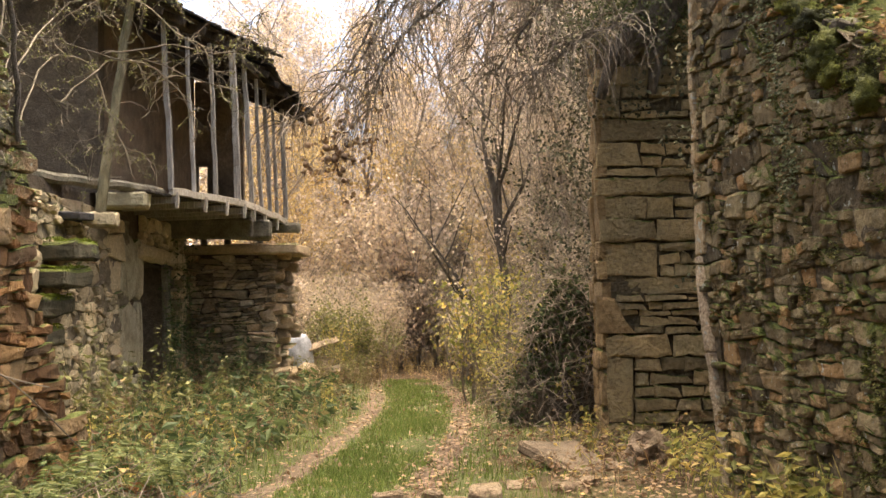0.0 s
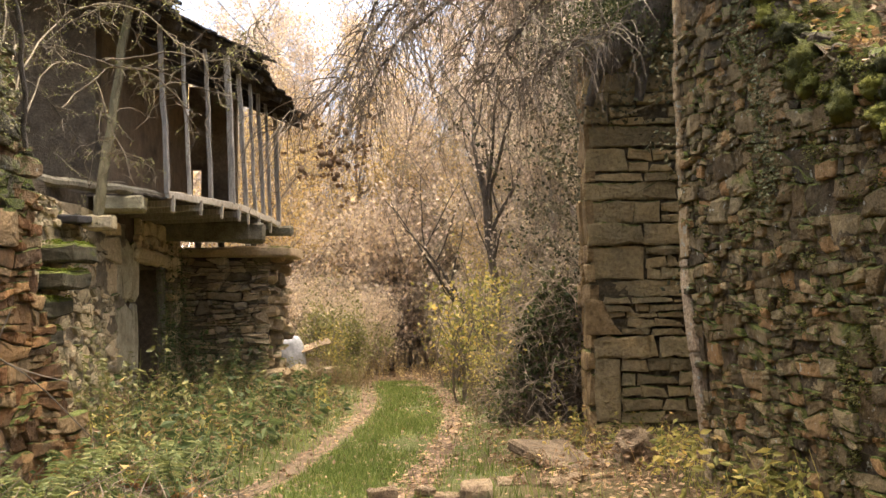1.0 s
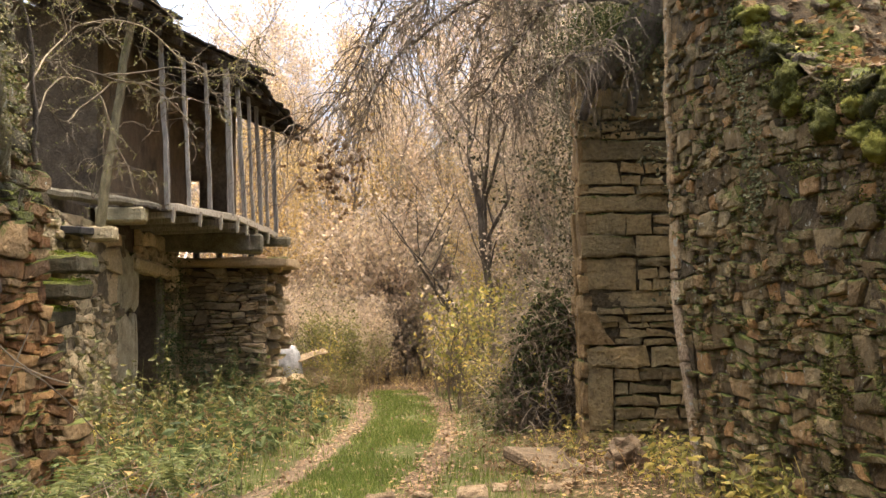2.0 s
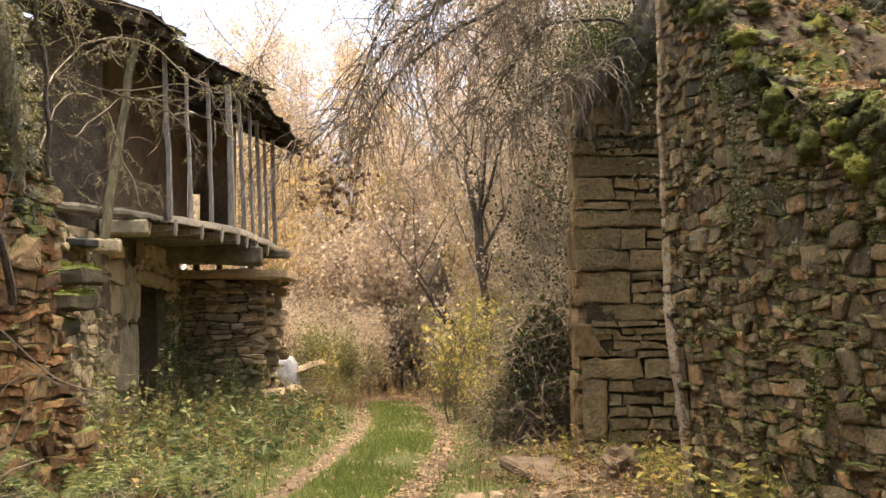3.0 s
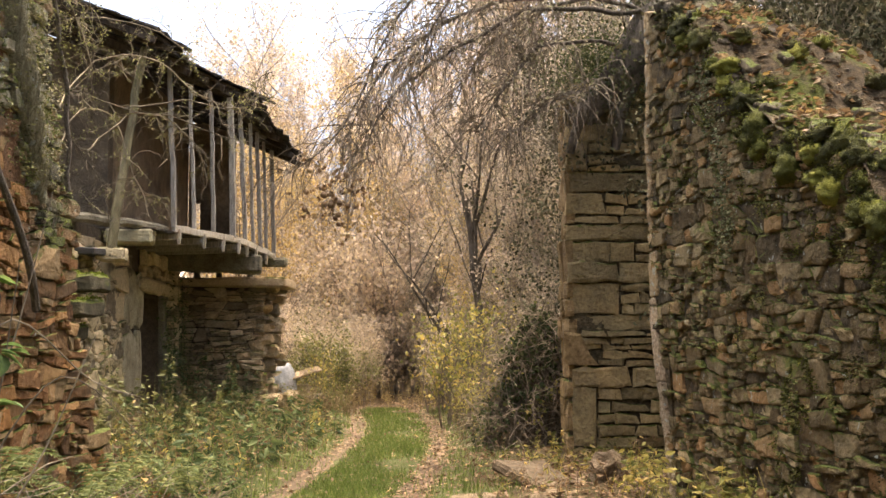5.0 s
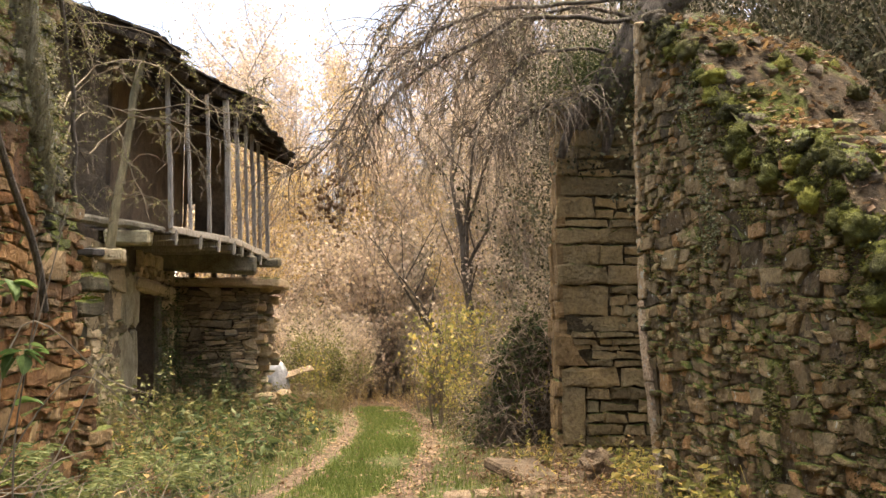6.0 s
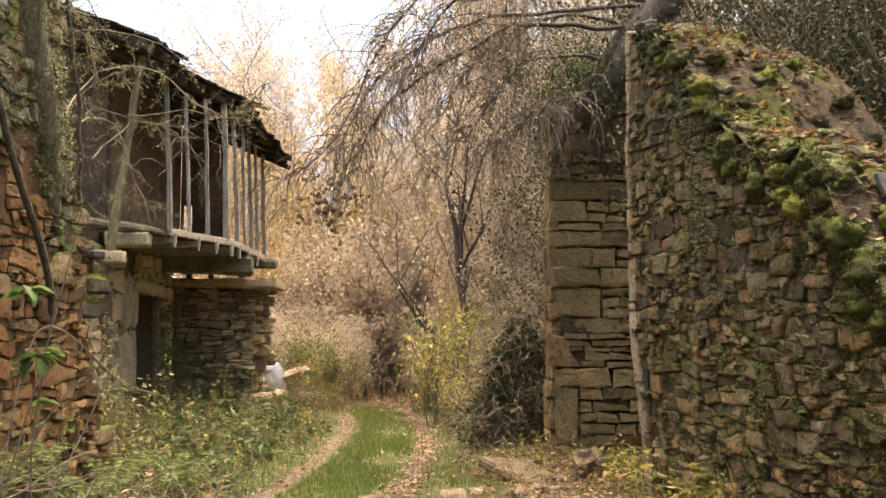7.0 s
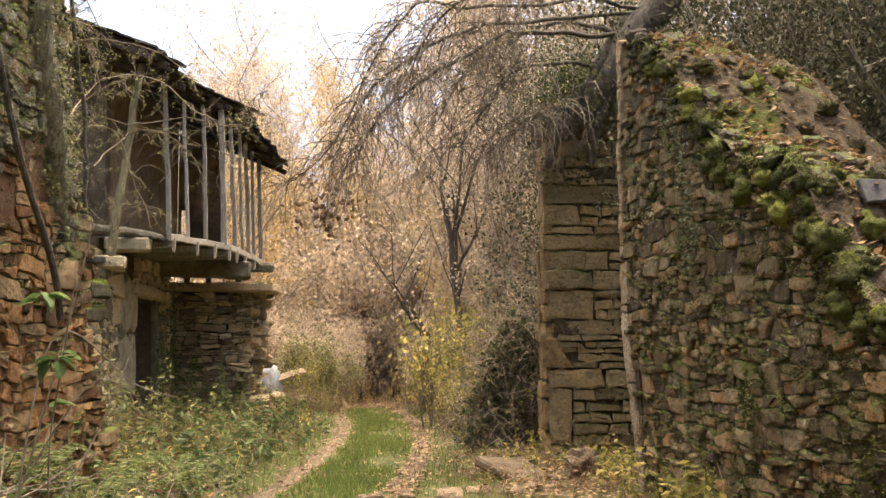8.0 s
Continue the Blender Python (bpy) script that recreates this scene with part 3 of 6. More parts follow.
def lay_rubble(wall, origin, along, out, span, base, top, size, flat, depth, mat, near=(0, 0), skip=None, joint=0.008, most=290, proud=0.35, tip=0.12, shift=None, seed=1, tail=2.2, cut=rubble_cells):
    """Irregular stones fitted to one another on one face of a wall."""
    along, out = Vector(along).normalized(), Vector(out).normalized()
    rest, made = Heap(), 0
    cells, g = cut(span, base, top, size, flat, seed, tail)
    for cell in cells:
        cu, cz = sum(p for p, q in cell) / len(cell), sum(q for p, q in cell) / len(cell)
        if skip and skip(cu, cz):
            continue
        ring = []
        for i, p in enumerate(cell):
            q = cell[(i + 1) % len(cell)]
            ln = math.hypot(q[0] - p[0], q[1] - p[1])
            if ln < size * (0.12 if cut is rubble_cells else 0.02):
                continue
            ring.append((p[0] + g.uniform(-0.05, 0.05) * size, p[1] + g.uniform(-0.05, 0.05) * size))
            if ln > size * 0.6:
                t = g.uniform(0.35, 0.65)
                w = g.uniform(-0.05, 0.02) * ln
                ring.append((p[0] + t * (q[0] - p[0]) + w * (q[1] - p[1]) / ln, p[1] + t * (q[1] - p[1]) - w * (q[0] - p[0]) / ln))
        if len(ring) < 3:
            continue
        far = max(math.hypot(p - cu, q - cz) for p, q in ring)
        if far < 0.02:
            continue
        n = len(ring)
        k1, k2 = max(0.5, 1 - joint * g.uniform(0.4, 2.0) / far), g.uniform(0.8, 0.92)
        d = depth * g.uniform(0.55, 1.45)
        lift = g.uniform(-proud, proud) * depth
        tu, tz = g.uniform(-tip, tip), g.uniform(-tip, tip)

        def spot(p, q, k, e):
            u, z = (p - cu) * k, (q - cz) * k
            s = shift(cz + z) if shift else 0.0
            return along * (u + s) + Vector((0, 0, z)) + out * (lift + e + tu * u + tz * z)
        v = [spot(p, q, k1, -0.7 * depth) for p, q in ring]
        v += [spot(p, q, k1, d * g.uniform(0.22, 0.42)) for p, q in ring]
        v += [spot(p, q, k1 * k2, d * g.uniform(0.42, 0.62)) for p, q in ring]
        v.append(spot(cu + g.uniform(-0.2, 0.2) * far, cz + g.uniform(-0.2, 0.2) * far, 1, d * g.uniform(0.45, 0.7)))
        f = [(a + i, a + (i + 1) % n, a + n + (i + 1) % n, a + n + i) for a in (0, n) for i in range(n)]
        f += [(2 * n + i, 2 * n + (i + 1) % n, 3 * n) for i in range(n)]
        if out.cross(along).z < 0:
            f = [tuple(reversed(q)) for q in f]
        c = Vector(origin) + along * cu + Vector((0, 0, cz))
        if near[0] <= cu <= near[1] and made < most:
            ob = new("stone", mesh_of("stone", v, f, mat))
            ob.matrix_basis = Matrix.Translation(c)
            ob.parent = wall
            ob.matrix_parent_inverse = home(wall).inverted()
            made += 1
        else:
            rest.add([c + q for q in v], f)
    if rest.v:
        rest.done("stonework", mat, wall, kind="stuff")


def wall_body(name, origin, along, out, span, base, top, thick, mat, label, holes=(), step=0.25):
    """The core of a wall behind its facing stones, built of upright strips; holes: (u0, u1, z0, z1)."""
    along, out = Vector(along).normalized(), Vector(out).normalized()
    bm = bmesh.new()
    cuts = sorted({*np.arange(span[0], span[1], step).round(3).tolist(), span[1], *[q for h in holes for q in h[:2]]})
    for a, b in zip(cuts, cuts[1:]):
        if b - a < 0.005:
            continue
        runs = [(base, None)]
        for h in holes:
            if h[0] <= (a + b) / 2 <= h[1]:
                runs = [(base, h[2]), (h[3], None)]
        for lo, hi in runs:
            if hi is not None and hi - lo < 0.02:
                continue
            vs = []
            for u in (a, b):
                for back in (0, thick):
                    for zz in (lo, top(u) if hi is None else hi):
                        vs.append(bm.verts.new(Vector(origin) + along * u - out * back + Vector((0, 0, zz))))
            for q in ((0, 1, 5, 4), (2, 6, 7, 3), (1, 3, 7, 5), (0, 4, 6, 2), (0, 2, 3, 1), (4, 5, 7, 6)):
                bm.faces.new([vs[i] for i in q])
    bmesh.ops.remove_doubles(bm, verts=bm.verts, dist=0.001)
    ob = part(name, bm, mat, None)
    return tagged(ob, label, "wall", "", "structure")


def mortar_face(wall, origin, along, out, span, base, top, mat, amp=0.02, lift=0.012, shift=None, holes=None, cell=0.035):
    """The uneven bedding between a wall's stones, as one rough skin."""
    along, out = Vector(along).normalized(), Vector(out).normalized()
    us = np.arange(span[0], span[1] + cell, cell)
    zs = np.arange(base, 5.4, cell)
    verts, index, faces = [], {}, []
    for i, u in enumerate(us):
        for j, z in enumerate(zs):
            if z > top(u) - 0.02 or (holes and holes(u, z)):
                continue
            p = Vector(origin) + along * (u + (shift(z) if shift else 0)) + Vector((0, 0, z))
            q = p * 6.0
            p += out * (lift + amp * (noise.noise(q) + 0.6 * noise.noise(q * 2.7) + 0.35 * noise.noise(q * 6.1)))
            index[i, j] = len(verts)
            verts.append(p)
    for (i, j), a in index.items():
        if (i + 1, j) in index and (i, j + 1) in index and (i + 1, j + 1) in index:
            faces.append((a, index[i + 1, j], index[i + 1, j + 1], index[i, j + 1]))
    ob = under(new("bedding", mesh_of("bedding", verts, faces, mat, True)), wall)
    return ob

# ---- ground ----
def lane_x(y):
    """The middle of the lane, which swings to the right and then away to the left."""
    return -0.4 - 0.0105 * (max(y, 8.0) - 15.5) ** 2


def ground_z(x, y):
    x0 = lane_x(y)
    verge = min(max((abs(x - x0) - 1.3) / 2.5, 0), 1)
    z = 0.16 * verge + 0.05 * noise.noise(Vector((x * 0.6, y * 0.6, 0))) + 0.02 * noise.noise(Vector((x * 2.3, y * 2.3, 4)))
    strip = abs(abs(x - x0) - 0.64)
    z -= 0.045 * max(0, 1 - strip / 0.3)
    far = max(0, abs(x) - 14) + max(0, y - 30) + max(0, -y - 12)
    return z + 0.02 * min(far, 40) * (0.5 + 0.5 * noise.noise(Vector((x * 0.03, y * 0.03, 2))))


def make_ground():
    xs = np.unique(np.r_[np.linspace(-400, -14, 24), np.linspace(-14, 14, 190), np.linspace(14, 400, 24)])
    ys = np.unique(np.r_[np.linspace(-300, -8, 20), np.linspace(-8, 32, 220), np.linspace(32, 500, 28)])
    verts = [(x, y, ground_z(x, y)) for y in ys for x in xs]
    n = len(xs)
    faces = [(j * n + i, j * n + i + 1, j * n + n + i + 1, j * n + n + i) for j in range(len(ys) - 1) for i in range(n - 1)]
    ob = new("ground", mesh_of("ground", verts, faces, GROUND, True))
    tagged(ob, "grassy lane with two earth wheel tracks and fallen leaves", "ground", "", "structure")


make_ground()


# ---- stone walls ----
def profile(points):
    us, zs = zip(*points)

    def top(u):
        return float(np.interp(u, us, zs))
    return top


RIGHT_AT, RIGHT_ALONG, RIGHT_OUT = (2.04, 8.8, 0), (0.16, -1, 0), (-1, -0.16, 0)
right_top = profile([(0, 4.42), (0.65, 4.34), (1.1, 4.12), (1.43, 3.86), (1.75, 3.46), (2.07, 3.14), (2.45, 3.0), (3.3, 2.68), (3.6, 2.5), (3.8, 2.12), (4.3, 1.7), (6, 1.35), (13, 1.35)])
wall_right = wall_body("wall_right", Vector(RIGHT_AT) + Vector((0.02, 0.003, -0.3)), RIGHT_ALONG, RIGHT_OUT, (0.0, 13), 0,
                       lambda u: right_top(u) + 0.24, 0.65, MORTAR, "ruined dark schist rubble wall with a broken mossy top")


for v in wall_right.data.vertices:
    way = Vector(RIGHT_ALONG).normalized()
    here = (v.co - Vector(RIGHT_AT)).dot(way)
    if v.co.z < 1 and here < 0.62:
        v.co += way * (0.62 - here)


def end_batter(z):
    """How far the leaning end of the right wall stands back at a height."""
    return max(0.0, 0.46 - 0.25 * z)


wall_cross = wall_body("wall_cross", (1.7, 12.06, -0.3), (1, 0, 0), (0, -1, 0), (0.06, 5.5), 0, lambda u: 4.7 + 0.1 * math.sin(u * 5), 0.6,
                       MORTAR, "brown dressed stone gable wall with large quoins")

LEFT_AT = (-2.95, 9.0, 0)
left_top = profile([(0, 0.4), (0.37, 0.75), (0.8, 1.28), (1.1, 1.7), (1.2, 2.4), (1.5, 2.95), (1.9, 3.5), (2.15, 4.16), (2.6, 5.2), (14, 5.2)])
wall_left = wall_body("wall_left", (-2.985, 9.0, -0.3), (0, -1, 0), (1, 0, 0), (0.1, 14), 0, lambda u: left_top(u) + 0.2, 0.7, MORTAR_L,
                      "crumbling red stone and clay wall with a broken end")

HOUSE_DOOR = (6.07, 7.95, -1, 2.42)
wall_house = wall_body("wall_house", (-4.35, 9.5, -0.3), (0, 1, 0), (1, 0, 0), (-3.0, 8.7), 0, lambda u: 3.22, 0.6, MORTAR,
                       "pale rubble ground floor wall of the ruined house", holes=(HOUSE_DOOR,))


def bank_z(u, v):
    """The height of the bank behind the ruined wall: u along the wall from its far end, v away from the lane."""
    z = right_top(u) + 0.02 + 0.06 * min(v, 0.5) - 0.28 * max(0.0, v - 0.6) ** 1.1 - 0.6 * max(0.0, v - 1.5) ** 1.2
    return z + 0.12 * noise.noise(Vector((u * 1.7, v * 1.7, 3))) + 0.06 * noise.noise(Vector((u * 5, v * 5, 1))) + 0.035 * noise.noise(Vector((u * 14, v * 14, 2)))


def bank_place(u, v):
    a, o = Vector(RIGHT_ALONG).normalized(), Vector(RIGHT_OUT).normalized()
    p = Vector(RIGHT_AT) + a * u - o * v
    return Vector((p.x, p.y, bank_z(u, v)))


def make_bank():
    us, vs = np.linspace(0.0, 12, 300), np.linspace(-0.03, 4, 110)
    verts = [bank_place(u, v) for v in vs for u in us]
    n = len(us)
    faces = [(j * n + i, j * n + n + i, j * n + n + i + 1, j * n + i + 1) for j in range(len(vs) - 1) for i in range(n - 1)]
    rim = [j * n for j in range(len(vs))]
    low = len(verts)
    verts += [Vector((verts[i].x, verts[i].y, -0.3)) + Vector(RIGHT_ALONG).normalized() * 0.7 for i in rim]
    faces += [(rim[k], low + k, low + k + 1, rim[k + 1]) for k in range(len(rim) - 1)]
    ob = new("bank", mesh_of("bank", verts, faces, LITTER, True))
    tagged(ob, "leaf strewn earth bank heaped behind the ruined wall", "bank", "", "structure")


make_bank()


def heap_z(x, y):
    """Rubble and earth fallen along the foot of the red wall."""
    d = x + 3.0
    along = max(0.0, min(1.0, (8.6 - y) / 3.5)) * (0.55 + 0.45 * max(0.0, min(1.0, (6.5 - y) / 3)))
    return 0.95 * along * max(0.0, 1 - d / 1.75) ** 1.1 + 0.08 * noise.noise(Vector((x * 2, y * 2, 7)))


def make_heap():
    xs, ys = np.linspace(-3.05, -1.1, 40), np.linspace(1.0, 9.2, 120)
    verts = [(x, y, heap_z(x, y) + ground_z(x, y) - 0.03) for y in ys for x in xs]
    n = len(xs)
    faces = [(j * n + i, j * n + i + 1, j * n + n + i + 1, j * n + n + i) for j in range(len(ys) - 1) for i in range(n - 1)]
    ob = new("earth_heap", mesh_of("earth_heap", verts, faces, LITTER, True))
    tagged(ob, "earth and rubble heaped at the foot of the red wall", "bank", "", "structure")


make_heap()


def floor_z(x, y):
    """The height of the ground or of the heap that lies on it."""
    g = ground_z(x, y)
    return max(g, g + heap_z(x, y) - 0.03) if -3.05 < x < -1.1 and 1.0 < y < 9.2 else g

# ---- the ruined house ----
def board(name, a, b, wide, thick, mat, parent, label="", side=(0, 0, 1), worn=0.006, bevel=0.008, taper=1.0):
    """A worn bar from a to b: wide across side x its way, thick along side."""
    a, b = Vector(a), Vector(b)
    d = (b - a)
    length = d.length
    d.normalize()
    s = Vector(side)
    x = d.cross(s).normalized()
    y = x.cross(d).normalized()
    m = Matrix((x, y, d)).transposed().to_4x4()
    m.translation = (a + b) / 2
    bm = bmesh.new()
    r = bmesh.ops.create_cube(bm, size=1.0)
    bmesh.ops.scale(bm, vec=(wide, thick, length), verts=bm.verts)
    if bevel:
        bmesh.ops.bevel(bm, geom=list(bm.edges), offset=min(bevel, wide * 0.3, thick * 0.3), segments=1, affect="EDGES")
    long_edges = [e for e in bm.edges if abs((e.verts[0].co - e.verts[1].co).z) > length * 0.5]
    bmesh.ops.subdivide_edges(bm, edges=long_edges, cuts=max(2, min(8, int(length / 0.3))), use_grid_fill=True)
    for v in bm.verts:
        t = v.co.z / length + 0.5
        v.co.x *= 1 + (taper - 1) * t
        v.co.y *= 1 + (taper - 1) * t
    bm.transform(m)
    for v in bm.verts:
        v.co += worn * noise.noise_vector(v.co * 2.3) * 2
    return part(name, bm, mat, parent, label)


RIM = [Vector((-3.48, 14.0, 3.0)), Vector((-2.87, 15.9, 3.0)), Vector((-2.78, 19.5, 3.0))]


def rim_at(s):
    """A place on the balcony's outer edge: 0 to 1 along its slanting end, 1 to 2 along the lane."""
    return RIM[0].lerp(RIM[1], s) if s <= 1 else RIM[1].lerp(RIM[2], s - 1)


def make_balcony():
    bal = thing("balcony", (-3.4, 17, 2.6), "weathered grey timber balcony with bare leaning posts on cantilevered beams", "balcony")
    for a, b in zip(RIM, RIM[1:]):
        board("rim_board", a + Vector((0, 0, -0.02)), b + Vector((0, 0, -0.02)), 0.07, 0.1, WOOD_PALE, bal, worn=0.012)
    # floor boards
    for i in range(26):
        y = 13.6 + i * 0.235
        edge = np.interp(y, [13.6, 14.0, 15.9, 19.5], [-3.6, -3.5, -2.9, -2.82])
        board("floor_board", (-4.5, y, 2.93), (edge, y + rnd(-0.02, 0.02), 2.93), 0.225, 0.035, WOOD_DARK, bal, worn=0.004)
    # joist ends that show below the rim
    for s in (0.06, 0.42, 0.72, 0.98, 1.16, 1.4, 1.7, 1.95):
        p = rim_at(s)
        joist = board("joist", (-4.4, p.y + 0.1, 2.86), p + Vector((0.04, 0, -0.12)), 0.09, 0.12, WOOD_GREY, bal, taper=0.85)
        board("peg", p + Vector((0.02, -0.02, -0.02)), p + Vector((0.02, -0.02, -0.24)), 0.075, 0.06, WOOD_PALE, joist, side=(1, 0, 0), taper=0.6)
    # posts
    for s, r, top in ((0.0, 0.075, 2.35), (0.29, 0.06, 2.1), (0.58, 0.07, 2.15), (0.9, 0.105, 2.2), (1.14, 0.08, 2.1), (1.34, 0.065, 2.1), (1.56, 0.08, 2.05),
                      (1.74, 0.065, 2.0), (1.98, 0.09, 2.0)):
        p = rim_at(s)
        board("post", p, p + Vector((-0.085 + rnd(-0.02, 0.02), rnd(-0.03, 0.03), top)), r, r * 0.9, WOOD_GREY, bal, side=(1, 0, 0), taper=0.9, worn=0.012)
    # plates that the posts carry
    for a, b, up in ((RIM[0], RIM[1], 2.25), (RIM[1], RIM[2], 2.12)):
        sh = Vector((-0.09, 0, up))
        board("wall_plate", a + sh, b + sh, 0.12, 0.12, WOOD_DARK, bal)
    return bal


make_balcony()


def lone_beam(name, a, b, wide, thick, mat, label, category="beam", side=(0, 0, 1), worn=0.02, **more):
    t = thing(name, a, label, category)
    board(name + "_body", a, b, wide, thick, mat, t, side=side, worn=worn, bevel=0.04, **more)
    return t


lone_beam("main_beam", (-5.2, 17.2, 2.74), (-2.72, 17.35, 2.7), 0.3, 0.32, WOOD_BEAM, "thick hewn beam carrying the balcony over the doorway")
lone_beam("end_beam", (-4.6, 19.35, 2.88), (-2.52, 19.3, 2.86), 0.2, 0.18, WOOD_BEAM, "squared beam end sticking out under the balcony")
lone_beam("sill_beam", (-4.55, 11.6, 2.96), (-3.62, 14.1, 2.98), 0.14, 0.12, WOOD_BEAM, "grey sill beam on the house wall")
lone_beam("leaning_pole", (-3.98, 12.6, 2.45), (-3.72, 13.1, 5.3), 0.13, 0.11, WOOD_POLE, "rough pole leaning under the eaves", "pole", side=(1, 0, 0), taper=0.8)

# upper storey, set back behind the balcony
upper = wall_body("wall_upper", (-4.4, 14.16, 3.0), (0, 1, 0), (1, 0, 0), (0, 5.24), 0, lambda u: 2.6, 0.3, PLASTER,
                  "brown clay plastered upper wall behind the balcony")
back = wall_body("wall_back", (-8.5, 9.5, -0.3), (0, 1, 0), (1, 0, 0), (-3, 10.4), 0, lambda u: 5.5, 0.4, MORTAR, "back wall of the ruined house", holes=((9.0, 10.2, 3.2, 4.3),))


def roof_piece(name, eave, ridge_dx, rise, label, rows=9, over=0.12):
    """A slate roof slope: eave is its lower edge from near to far; it rises towards -x."""
    a, b = Vector(eave[0]), Vector(eave[1])
    t = thing(name, a, label, "roof")
    go = (b - a)
    length = go.length
    go.normalize()
    slope = Vector((ridge_dx, 0, rise))
    run = slope.length
    slope.normalize()
    nrm = go.cross(slope).normalized()
    if nrm.z < 0:
        nrm = -nrm
    bm = bmesh.new()
    vs = [bm.verts.new(p) for p in (a, b, b + slope * run, a + slope * run)]
    lo = [bm.verts.new(v.co - nrm * 0.05) for v in vs]
    bm.faces.new(vs)
    bm.faces.new(lo[::-1])
    for i in range(4):
        bm.faces.new((vs[i], lo[i], lo[(i + 1) % 4], vs[(i + 1) % 4]))
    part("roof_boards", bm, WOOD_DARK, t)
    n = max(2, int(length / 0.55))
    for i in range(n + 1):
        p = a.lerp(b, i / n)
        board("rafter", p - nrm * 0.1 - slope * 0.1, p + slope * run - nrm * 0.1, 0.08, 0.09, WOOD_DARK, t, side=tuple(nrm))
    turn = Matrix((go, slope, nrm)).transposed().to_4x4()
    shared = []
    for k in range(8):
        g = random.Random(k)
        ring = [(-0.5, -0.5 + g.uniform(-0.1, 0.1)), (0.0, -0.55 + g.uniform(-0.12, 0.08)), (0.5, -0.5 + g.uniform(-0.12, 0.12)), (0.49, 0.5), (-0.49, 0.5)]
        v = [(x, y, 0) for x, y in ring] + [(x, y, 1) for x, y in ring]
        f = [(4, 3, 2, 1, 0), (5, 6, 7, 8, 9)] + [(i, (i + 1) % 5, 5 + (i + 1) % 5, 5 + i) for i in range(5)]
        shared.append(mesh_of("slate", v, f, SLATE_DARK))
    for r in range(rows):
        u = -rnd(0, 0.2)
        while u < length:
            w = rnd(0.22, 0.42)
            m = Matrix.Translation(a + go * (u + w / 2) + slope * (r * 0.2 + 0.2 - (over * rnd(0.2, 1.1) if r == 0 else 0)) + nrm * 0.02) @ turn @ pose(0, 0, 0, -3 + rnd(-2, 2), rnd(-3, 3), rnd(-5, 5)) @ Matrix.Diagonal((w, 0.42, rnd(0.014, 0.03), 1))
            ob = new("slate", RNG.choice(shared))
            ob.matrix_basis = m
            ob.parent = t
            ob.matrix_parent_inverse = home(t).inverted()
            u += w
    return t


roof_piece("upper_roof", ((-3.5, 12.55, 5.38), (-3.3, 13.6, 5.38)), -3.6, 1.3, "ragged upper layer of slates at the roof's near end", 9)
roof_piece("main_roof", ((-3.46, 13.3, 5.25), (-2.66, 16.9, 5.4)), -3.6, 1.3, "sagging dark slate roof with a ragged eave over the balcony", 9)
roof_piece("end_roof", ((-2.72, 16.9, 5.2), (-2.4, 19.8, 4.92)), -3.6, 1.5, "lower broken slate roof at the balcony's end", 9)
wall_end = wall_body("wall_end", (-4.4, 19.45, 3.0), (1, 0, 0), (0, -1, 0), (0, 0.85), 0, lambda u: 2.5, 0.2, PLASTER,
                     "brown plastered end wall with a small window hole", holes=((0.03, 0.22, 0.42, 1.0),))
wall_front = wall_body("wall_front", (-9.0, 13.9, 3.0), (1, 0, 0), (0, -1, 0), (0, 4.62), 0, lambda u: 2.36 + 0.355 * (4.62 - u), 0.25, PLASTER_SHADED, "stained clay plaster gable wall of the upper storey, coloured dark as eave shade")


# dry stone wall below the balcony's end
wall_dry = wall_body("wall_dry", (-4.5, 18.26, -0.3), (1, 0, 0), (0, -1, 0), (0, 1.68), 0, lambda u: 2.65, 1.1, MORTAR, "dry laid slab wall standing under the balcony")
def slab(name, place, size, mat, label, turn=0.0, tilt=0.0, category="slab", worn=0.03):
    t = thing(name, place, label, category)
    bm = bmesh.new()
    block(bm, pose(place[0], place[1], place[2] + size[2] / 2, tilt, tilt * 0.6, turn), size, worn, 2, min(size) * 0.15)
    part(name + "_body", bm, mat, t)
    return t


slab("roof_slab", (-3.45, 18.7, 2.35), (2.15, 1.6, 0.16), STONE_D, "broad grey slab capping the dry stone wall")

lintel = lone_beam("door_lintel", (-4.28, 15.3, 2.28), (-4.24, 17.65, 2.22), 0.22, 0.2, STONE_P, "pale stone lintel over the open doorway", "lintel")
lone_beam("door_post", (-4.2, 16.66, -0.05), (-4.2, 16.6, 2.14), 0.13, 0.12, WOOD_BEAM, "old wooden door post beside the open doorway", "post", side=(1, 0, 0), worn=0.01)
for x, z in ((-3.6, 2.48), (-3.05, 2.48), (-4.0, 2.48)):
    lone_beam("short_stud", (x, 18.3, z - 0.01), (x - 0.01, 18.3, 2.9), 0.12, 0.1, WOOD_BEAM, "short timber stud between slab and balcony", "stud", side=(1, 0, 0), worn=0.008)
slab("yellow_block", (-3.95, 13.55, 2.72), (0.62, 0.34, 0.2), STONE_PALE, "pale yellow stone block on the wall head", 4, 0, "stone", 0.02)
slab("wall_head_stone", (-3.98, 12.75, 2.44), (0.36, 0.4, 0.17), STONE_P, "pale rounded stone on the wall head", 10, 3, "stone", 0.03)
slab("wall_head_slab", (-4.45, 12.5, 2.5), (0.9, 0.7, 0.09), SLATE, "thin dark slate slab on the wall head", -4, 2, "slab", 0.02)
